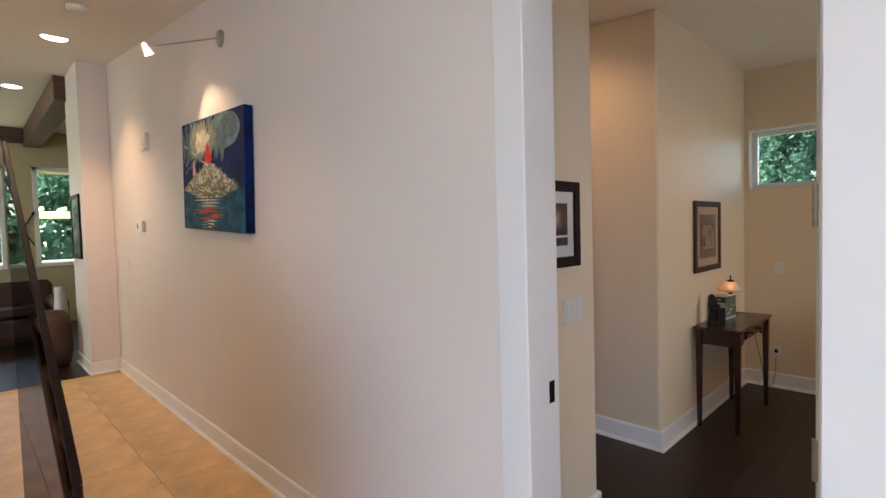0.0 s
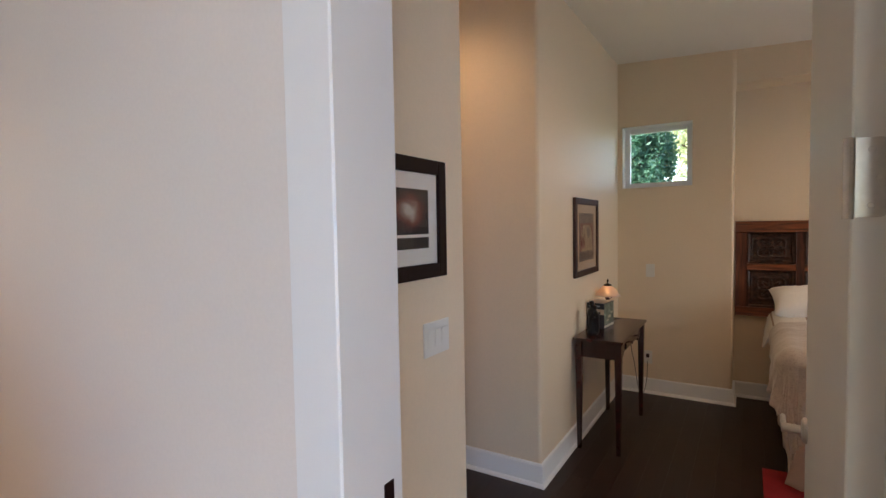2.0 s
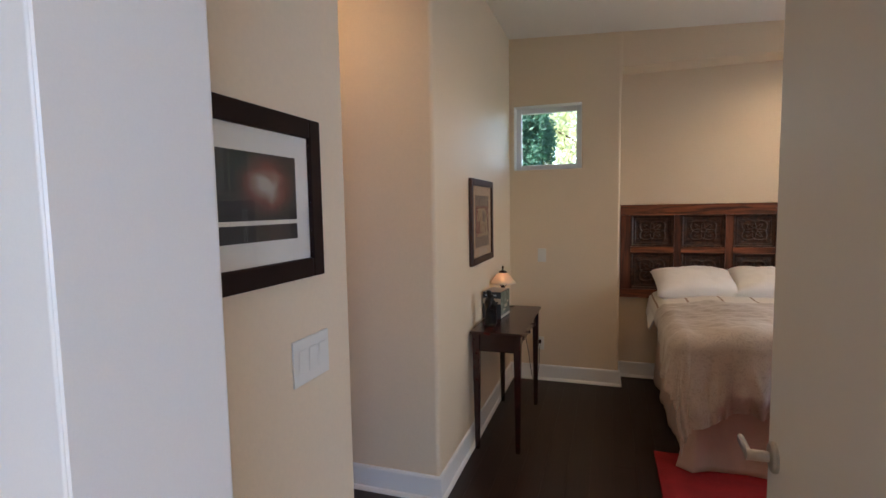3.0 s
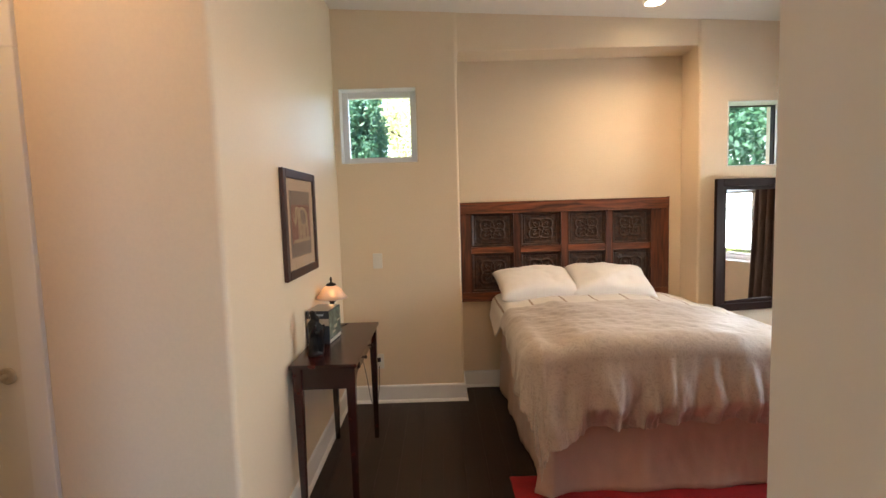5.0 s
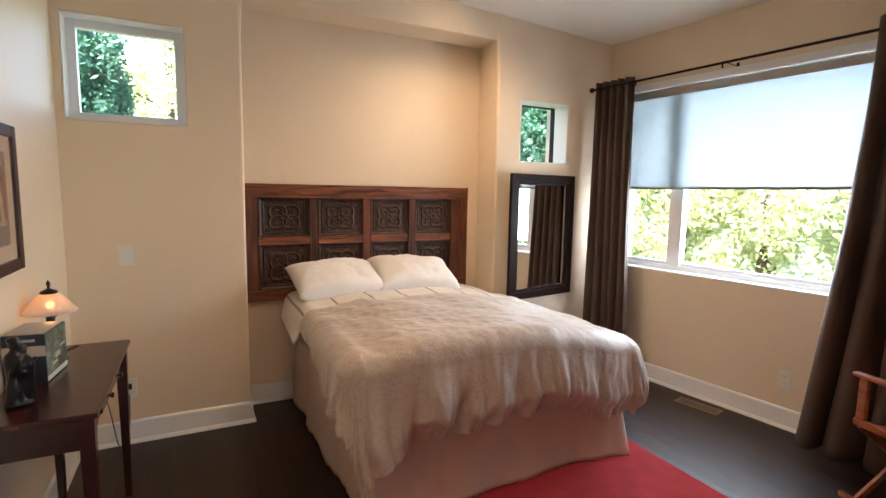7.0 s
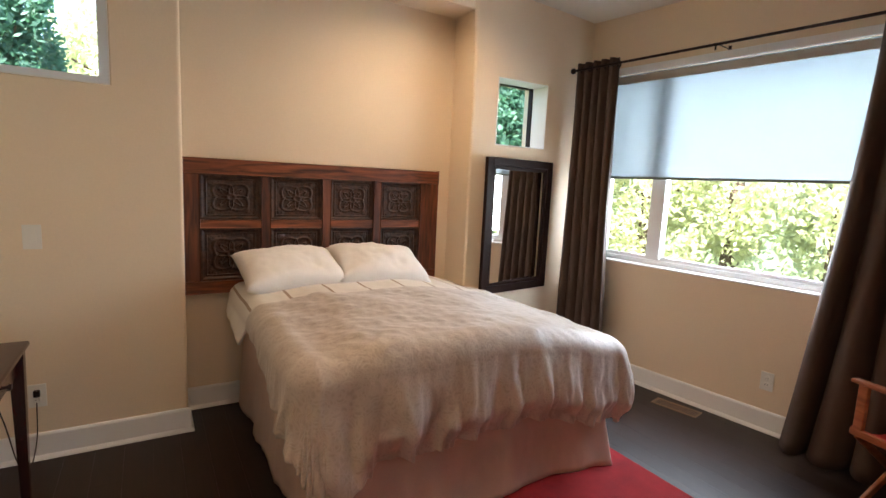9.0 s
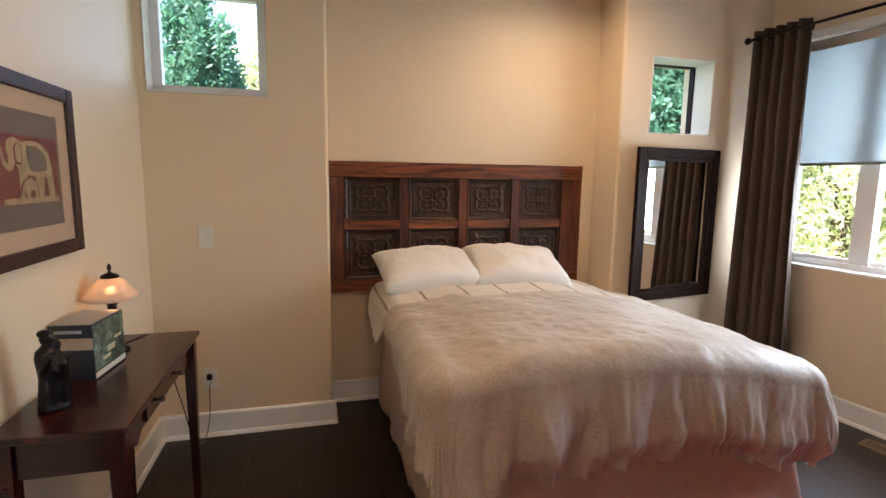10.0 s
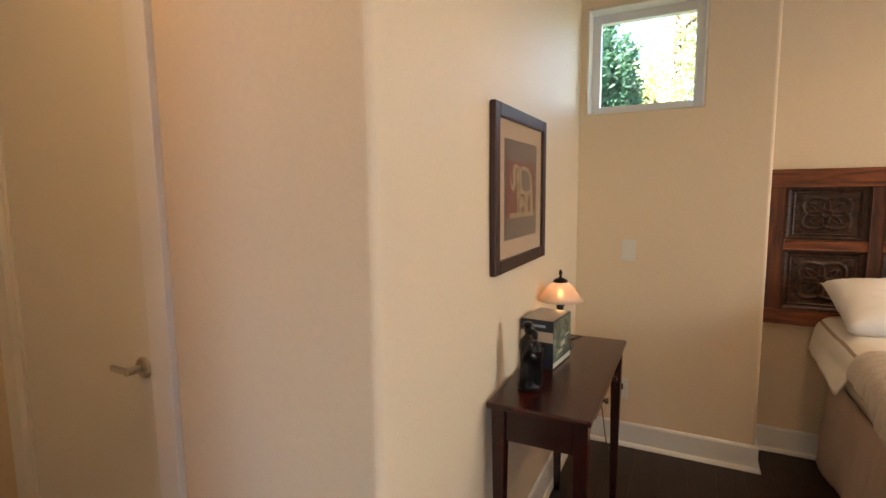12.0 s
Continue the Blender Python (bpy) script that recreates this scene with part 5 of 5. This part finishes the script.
shape(canvas, "sail", [(-0.10, 0.09), (-0.07, 0.16), (-0.035, 0.225), (0.0, 0.16), (0.05, 0.09), (-0.02, 0.075)], Y0 - 0.0032, P_RED)
shape(canvas, "far_sail", [(-0.34, 0.0), (-0.31, 0.13), (-0.27, 0.01)], Y0 - 0.0028, P_PINK)
for k in range(34):
    z = -0.15 - 0.0068 * k
    w_ = 0.36 * (1 - k / 45) * random.uniform(0.4, 1.0)
    x = random.uniform(-0.16, 0.12)
    shape(canvas, "reflection_stroke", [(x - w_, z), (x, z + 0.006), (x + w_, z), (x, z - 0.005)], Y0 - 0.0024 - 0.00001 * k, (P_OCHRE, P_CREAM, P_MOON)[k % 3] if abs(k - 18) > 6 else (P_RED if k % 2 else P_OCHRE))

spot = tagged(empty("wall_spot_lamp", pose(-2.68, YH, 2.85)), "slim brushed metal wall lamp on a thin arm, lit", "wall lamp")
part("rose", lathe([(0.055, 0.0), (0.055, 0.012), (0.048, 0.02), (0.012, 0.026)], 28, None, pose(0, 0, 0, 90)), NICKEL, spot)
HEAD = Vector((-0.43, -0.34, -0.015))
part("arm", rod((0, -0.02, 0), HEAD, 0.005, 8), NICKEL, spot)
tilt = (Vector((-0.02, 0.35, -0.72))).to_track_quat("-Z", "Y").to_matrix().to_4x4()
hm = Matrix.Translation(HEAD) @ tilt
part("head", lathe([(0.008, 0.03), (0.016, 0.02), (0.026, -0.03), (0.030, -0.05)], 20, None, hm, close=False), glow("lit_glass_head", (1.0, 0.60, 0.45), 0.5), spot, "frosted glass head, lit from inside")
part("bulb", lathe([(0.024, -0.043), (0.024, -0.046)], 20, None, hm), glow("spot_bulb", (1.0, 0.82, 0.62), 8), spot, "glowing lamp face")
hp = Vector((-2.68, YH, 2.85)) + HEAD
lamp("picture_spot", "SPOT", look(hp + Vector((-0.002, 0.040, -0.082)), (-2.76, YH, 1.98)), 4, (1.0, 0.66, 0.40), spot_size=radians(78), spot_blend=0.6, shadow_soft_size=0.03)
lamp("hall_downlight_glow", "SPOT", pose(-5.2, 0.75, 3.38), 27, (1.0, 0.62, 0.38), spot_size=radians(110), spot_blend=0.8, shadow_soft_size=0.06)
# added warm fill for the near hall wall, from no known lamp
lamp("hall_downlight_near", "SPOT", pose(-2.2, 0.2, 3.02), 10, (1.0, 0.66, 0.42), spot_size=radians(120), spot_blend=0.8, shadow_soft_size=0.06)
# unseen area lamp added before the closed south wall to brighten the living room
lamp("living_daylight", "AREA", look((-8.5, -4.7, 2.2), (-8.5, 0, 1.4)), 24, (0.95, 1.0, 0.92), shape="RECTANGLE", size=4.5, size_y=2.4)

downlight("ceiling_downlight", -5.12, 0.922, hall_ceil_z(-5.12), "round recessed ceiling light in the hall, lit", 0.10)
downlight("ceiling_downlight", -7.77, 0.78, 3.55, "round recessed ceiling light in the living room, lit", 0.10)
# unseen fitting made up to go with the near hall fill
downlight("ceiling_downlight", -2.2, 0.2, hall_ceil_z(-2.2), "added recessed ceiling light in the hall near the bedroom door, out of view", 0.07)
sm = tagged(empty("smoke_alarm", pose(-3.86, 0.91, hall_ceil_z(-3.86))), "round white smoke alarm on the hall ceiling", "smoke alarm")
part("body", lathe([(0.07, 0.0), (0.07, -0.02), (0.055, -0.04), (0.02, -0.042)], 28), PLASTIC, sm, smooth=True)

s1 = tagged(empty("wall_sensor", pose(-4.58, YH - 0.001, 2.445)), "small white box sensor high on the hall wall", "sensor")
part("body", box((-0.10, -0.035, -0.075), (0.10, 0, 0.075), 0.008, 2), PLASTIC, s1)
part("lens", box((-0.03, -0.038, -0.03), (0.03, -0.0355, 0.01), 0.001), WHITE_BOARD, s1)
s2 = tagged(empty("thermostat", pose(-4.87, YH - 0.001, 1.66)), "small white thermostat with a dark display on the hall wall", "thermostat")
part("body", box((-0.08, -0.03, -0.055), (0.10, 0, 0.055), 0.006, 2), PLASTIC, s2)
part("display", box((-0.075, -0.032, -0.02), (-0.02, -0.0305, 0.03), 0.0005), DARKCARD, s2, "dark display")
plate("wall_switch", pose(-5.51, YH - 0.001, 1.27), "pale rocker switch at the far end of the hall wall", 0.12, 0.12)

# glass stair balustrade and the stair behind it
bal = tagged(empty("stair_balustrade", pose(-0.385, 0.33, 0)), "smoked glass stair balustrade with a black metal edge", "balustrade")
top = [(0.0, 1.12), (-0.10, 1.19), (-1.25, 1.90), (-4.2, 3.05)]
bm = bmesh.new()
q = [(0.0, 0.04), (0.0, 1.11), (-0.10, 1.18), (-1.25, 1.89), (-1.25, 0.04)]
a = [bm.verts.new((x, -0.005, z)) for x, z in q]
b = [bm.verts.new((x, 0.005, z)) for x, z in q]
bm.faces.new(a), bm.faces.new(b[::-1])
for i in range(5):
    bm.faces.new((a[i], b[i], b[(i + 1) % 5], a[(i + 1) % 5]))
bmesh.ops.recalc_face_normals(bm, faces=bm.faces)
part("glass_panel", bm, SMOKED, bal, "smoked glass panel")
for (x0, z0), (x1, z1) in zip(top[:3], top[1:3]):
    part("top_rail", beam((x0, 0, z0), (x1, 0, z1), 0.012, 0.015, 0.002, up=(0, 1, 0)), BLACK_FRAME, bal)
part("end_post", box((-0.008, -0.007, 0.0), (0.008, 0.007, 1.122), 0.003), BLACK_FRAME, bal)
part("bottom_rail", beam((0, 0, 0.03), (-1.25, 0, 0.03), 0.02, 0.03, 0.003, up=(0, 1, 0)), DARK_METAL, bal)
stair = tagged(empty("open_staircase", pose(-0.40, -0.30, 0)), "open wooden staircase with dark stringers, climbing beside the hall", "staircase")
for i in range(7):
    part("tread", box((-0.27 * (i + 1) - 0.03, -0.52, 0.17 * (i + 1) - 0.045), (-0.27 * i, 0.52, 0.17 * (i + 1)), 0.006, 2), STAIR_WOOD, stair)
for y in (-0.45, 0.45):
    part("stringer", beam((0.0, y, 0.02), (-1.95, y, 1.19), 0.05, 0.16, 0.003, up=(0, 1, 0)), DARK_METAL, stair)

# picture on the living room side wall
cp = framed("framed_dark_print", pose(-6.62, 1.219, 1.70), 0.58, 0.76, 0.05, 0.32, 0.5, "black framed dark print beside the living room opening", BLACK_FRAME, mat("grey_green_print", (0.10, 0.12, 0.10), 0.5, noise_scale=6, noise_amt=0.7), mat("dark_print", (0.07, 0.08, 0.07), 0.5, noise_scale=5, noise_amt=0.8))

# ---- living room ----
lw = tagged(empty("window_4", pose(-11.0, 0, 0)), kind="structure")
for y0, y1 in ((1.20, 1.98), (-1.6, 0.80)):
    fr = box((-0.12, y0, 1.06), (0.02, y0 + 0.07, 2.9), 0.004)
    box((-0.12, y1 - 0.07, 1.06), (0.02, y1, 2.9), 0.004, 1, fr)
    box((-0.12, y0, 2.83), (0.02, y1, 2.9), 0.004, 1, fr)
    box((-0.12, y0, 1.06), (0.04, y1, 1.13), 0.004, 1, fr)
    part("window_frame", fr, TRIM, lw)
    p = part("pane", box((-0.06, y0 + 0.071, 1.131), (-0.054, y1 - 0.071, 2.829)), GLASS, lw)
    p.visible_shadow = False
tagged(part("ceiling_beam", box((-11.0, 1.10, 3.25), (-6.9, 1.36, 3.549), 0.01), BEAM_WOOD), "rough brown wooden ceiling beam under the living room ceiling", "beam")
tagged(part("ceiling_beam", box((-10.99, -4.9, 3.30), (-10.80, 1.099, 3.549), 0.01), BEAM_WOOD), "rough brown wooden beam along the top of the wall", "beam")
deco = tagged(empty("wall_ornament", pose(-10.985, 1.02, 1.75)), "crossed dark metal wall ornament on the olive wall", "wall ornament")
for s in (1, -1):
    part("rod", rod((0.01, -0.16 * s, -0.28), (0.01, 0.16 * s, 0.28), 0.012, 8), DARK_METAL, deco)
    part("tip", lathe([(0.001, -0.04), (0.03, 0), (0.001, 0.04)], 10, None, pose(0.01, 0.17 * s, 0.30)), DARK_METAL, deco)


def soft_box(lo, hi, r):
    return box(lo, hi, r, 4)


sofa = tagged(empty("leather_sofa", pose(-9.2, 0.15, 0)), "brown leather sofa with rolled arms and cushions in the living room", "sofa")
part("base", soft_box((-0.45, -1.1, 0.10), (0.45, 1.1, 0.42), 0.05), LEATHER, sofa, smooth=False)
part("backrest", soft_box((-0.48, -1.1, 0.40), (-0.22, 1.1, 0.92), 0.10), LEATHER, sofa)
for y in (-1.2, 0.98):
    part("arm", soft_box((-0.45, y, 0.08), (0.47, y + 0.24, 0.68), 0.10), LEATHER, sofa)
for y in (-0.95, 0.01):
    part("seat_cushion", soft_box((-0.2, y, 0.42), (0.47, y + 0.94, 0.58), 0.06), LEATHER, sofa)
for x in (-0.38, 0.38):
    for y in (-1.0, 1.05):
        part("foot", lathe([(0.03, 0), (0.035, 0.10)], 10, None, pose(x, y, 0)), BLACK_FRAME, sofa)
otto = tagged(empty("round_ottoman", pose(-7.0, 0.93, 0)), "round dark brown leather ottoman on the living room floor", "ottoman")
part("body", lathe([(0.18, 0), (0.21, 0.03), (0.235, 0.20), (0.235, 0.46), (0.21, 0.62), (0.15, 0.68), (0.02, 0.69)], 36), LEATHER, otto, smooth=True)
part("button", lathe([(0.02, 0.691), (0.015, 0.70)], 12), LEATHER, otto)
vase = tagged(part("white_vase", lathe([(0.07, 0), (0.09, 0.05), (0.09, 0.45), (0.07, 0.75), (0.065, 0.86)], 24), WHITE_BOARD, None, "", True), "tall white cylindrical vase on the living room floor", "vase")
vase.matrix_world = pose(-8.4, 1.22, 0)

# ---- outside ----
def crown(name, c, size, n, leaf, material, parent, seed, shell=0.35):
    """Many small leaves in uneven clumps."""
    rnd = np.random.RandomState(seed)
    clumps = rnd.normal(size=(60, 3))
    clumps /= np.linalg.norm(clumps, axis=1)[:, None]
    clumps *= (shell + (1 - shell) * rnd.rand(60, 1)) * np.array(size)
    pts, faces = [], []
    for k in range(n):
        p = clumps[rnd.randint(60)] + rnd.normal(size=3) * np.array(size) * 0.13 + np.array(c)
        a, b_ = rnd.normal(size=3), rnd.normal(size=3)
        a /= np.linalg.norm(a)
        b_ -= a * b_.dot(a)
        b_ /= np.linalg.norm(b_)
        s = leaf * (0.6 + 0.8 * rnd.rand())
        i = len(pts)
        pts += [p - a * s, p + b_ * s * 0.45, p + a * s, p - b_ * s * 0.45]
        faces.append((i, i + 1, i + 2, i + 3))
    me = bpy.data.meshes.new(name)
    me.from_pydata([tuple(p) for p in pts], [], faces)
    me.materials.append(material)
    ob = new(name, me)
    ob.parent = parent
    return ob


def tree(x, y, h, size, n, leaf, material, seed, label, base=-0.16, crown_z=0.55):
    t = tagged(empty("tree", pose(x, y, base)), label, "tree", "trees outside the windows")
    bm = lathe([(0.16, 0), (0.12, h * 0.3), (0.08, h * 0.7), (0.02, h)], 12)
    rnd = random.Random(seed)
    for k in range(7):
        a, z = rnd.uniform(0, 6.28), h * rnd.uniform(0.35, 0.8)
        rod((0, 0, z), (size[0] * 0.7 * math.cos(a), size[1] * 0.7 * math.sin(a), z + 0.5), 0.05, 6, bm, 0.012)
    part("trunk", bm, BARK, t)
    crown("crown", (0, 0, h * crown_z), size, n, leaf, material, t, seed)
    return t


tree(-1.5, 11.5, 5.0, (0.62, 0.9, 1.7), 26000, 0.05, LEAF_DARK, 3, "dark green bushy conifer outside the small window by the console table")
tree(-0.5, 15.0, 7.0, (1.3, 1.0, 2.0), 5000, 0.07, LEAF_GLARE, 4, "light green leafy tree behind the house")
tree(6.0, 9.6, 6.2, (3.0, 1.4, 3.2), 60000, 0.06, LEAF_DARK, 5, "dense green tree outside the small window above the mirror")
# hedge whose leaf colour already holds the blown-out sunlight
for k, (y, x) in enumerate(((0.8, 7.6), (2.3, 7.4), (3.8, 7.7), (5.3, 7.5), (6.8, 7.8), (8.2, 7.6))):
    tree(x, y, 3.0, (1.0, 1.0, 1.6), 6500, 0.055, LEAF_GLARE, 20 + k, "sunlit leafy hedge shrub outside the wide bedroom window", crown_z=0.5)
tree(-17.5, 3.4, 5.0, (2.2, 2.6, 2.4), 7000, 0.16, LEAF_DARK, 9, "dark green tree behind the pergola outside the living room", crown_z=0.6)
tree(-16.5, 0.2, 4.0, (1.8, 2.0, 2.0), 4000, 0.16, LEAF_DARK, 10, "green shrub behind the pergola outside the living room", crown_z=0.4)
perg = tagged(empty("white_pergola", pose(-13.6, 2.0, -0.16)), "white painted wooden pergola outside the living room window", "pergola")
for y in (-0.9, 0.25, 1.6):
    part("post", box((-0.06, y - 0.06, 0), (0.06, y + 0.06, 2.2), 0.01), WHITE_PAINT, perg)
part("beam", box((-0.07, -1.4, 2.2), (0.07, 2.2, 2.36), 0.01), WHITE_PAINT, perg)
for k in range(9):
    part("rafter", box((-0.6, -1.3 + 0.4 * k, 2.361), (0.6, -1.25 + 0.4 * k, 2.44), 0.006), WHITE_PAINT, perg)
part("rail", box((-0.04, -1.4, 1.15), (0.04, 2.2, 1.25), 0.006), WHITE_PAINT, perg)

# ---- floor pieces ----
# travertine tiles of the hall, 0.46 m square
tile_mesh = {}
T = 0.457


def tile_bm(w, h):
    bm = bmesh.new()
    g, t = 0.001, 0.009
    lo = [bm.verts.new(p) for p in ((g, g, 0), (w - g, g, 0), (w - g, h - g, 0), (g, h - g, 0))]
    hi = [bm.verts.new(p) for p in ((g + 0.0008, g + 0.0008, t), (w - g - 0.0008, g + 0.0008, t), (w - g - 0.0008, h - g - 0.0008, t), (g + 0.0008, h - g - 0.0008, t))]
    bm.faces.new(hi)
    for i in range(4):
        bm.faces.new((lo[i], lo[(i + 1) % 4], hi[(i + 1) % 4], hi[i]))
    return bm


me_tile = bpy.data.meshes.new("tile")
b1 = tile_bm(T, T)
b1.to_mesh(me_tile)
b1.free()
me_tile.materials.append(STONE)
i = 0
for ix in range(22):
    for iy in range(10):
        x, y = 4.1 - T * (ix + 1), YH - T * (iy + 1)
        if y < -3.0 or x < XH:
            continue
        ob = new("tile", me_tile)
        ob.location = (x, y, -0.0078)

        ob.parent = floor_hall
# dark floorboards of the bedroom run away from the door
me_board = bpy.data.meshes.new("floorboard")
b1 = bmesh.new()
Lb, Wb = 1.2, 0.127
g = 0.0003
lo = [b1.verts.new(p) for p in ((g, g, 0), (Wb - g, g, 0), (Wb - g, Lb - g, 0), (g, Lb - g, 0))]
hi = [b1.verts.new(p) for p in ((g + 0.0001, g + 0.0001, 0.0058), (Wb - g - 0.0001, g + 0.0001, 0.0058), (Wb - g - 0.0001, Lb - g - 0.0001, 0.0058), (g + 0.0001, Lb - g - 0.0001, 0.0058))]
b1.faces.new(hi)
for i in range(4):
    b1.faces.new((lo[i], lo[(i + 1) % 4], hi[(i + 1) % 4], hi[i]))
b1.to_mesh(me_board)
b1.free()
me_board.materials.append(DARK_FLOOR)
for ix in range(54):
    x = -3.1 + Wb * ix
    if x + Wb > 3.7:
        break
    off = (ix * 0.47) % Lb
    for iy in range(-1, 4):
        y = 1.55 + off - Lb + Lb * (iy + 1) - 0.0
        y0_ = y
        if y + Lb < YI - 0.05 or y > 5.85 or y < YI - 0.9:
            continue
        ob = new("floorboard", me_board)
        ob.location = (x, max(y, YI - 0.065), -0.0058)
        if y < YI - 0.065:
            ob.scale.y = (y + Lb - (YI - 0.065)) / Lb
        ob.parent = floor_bedroom
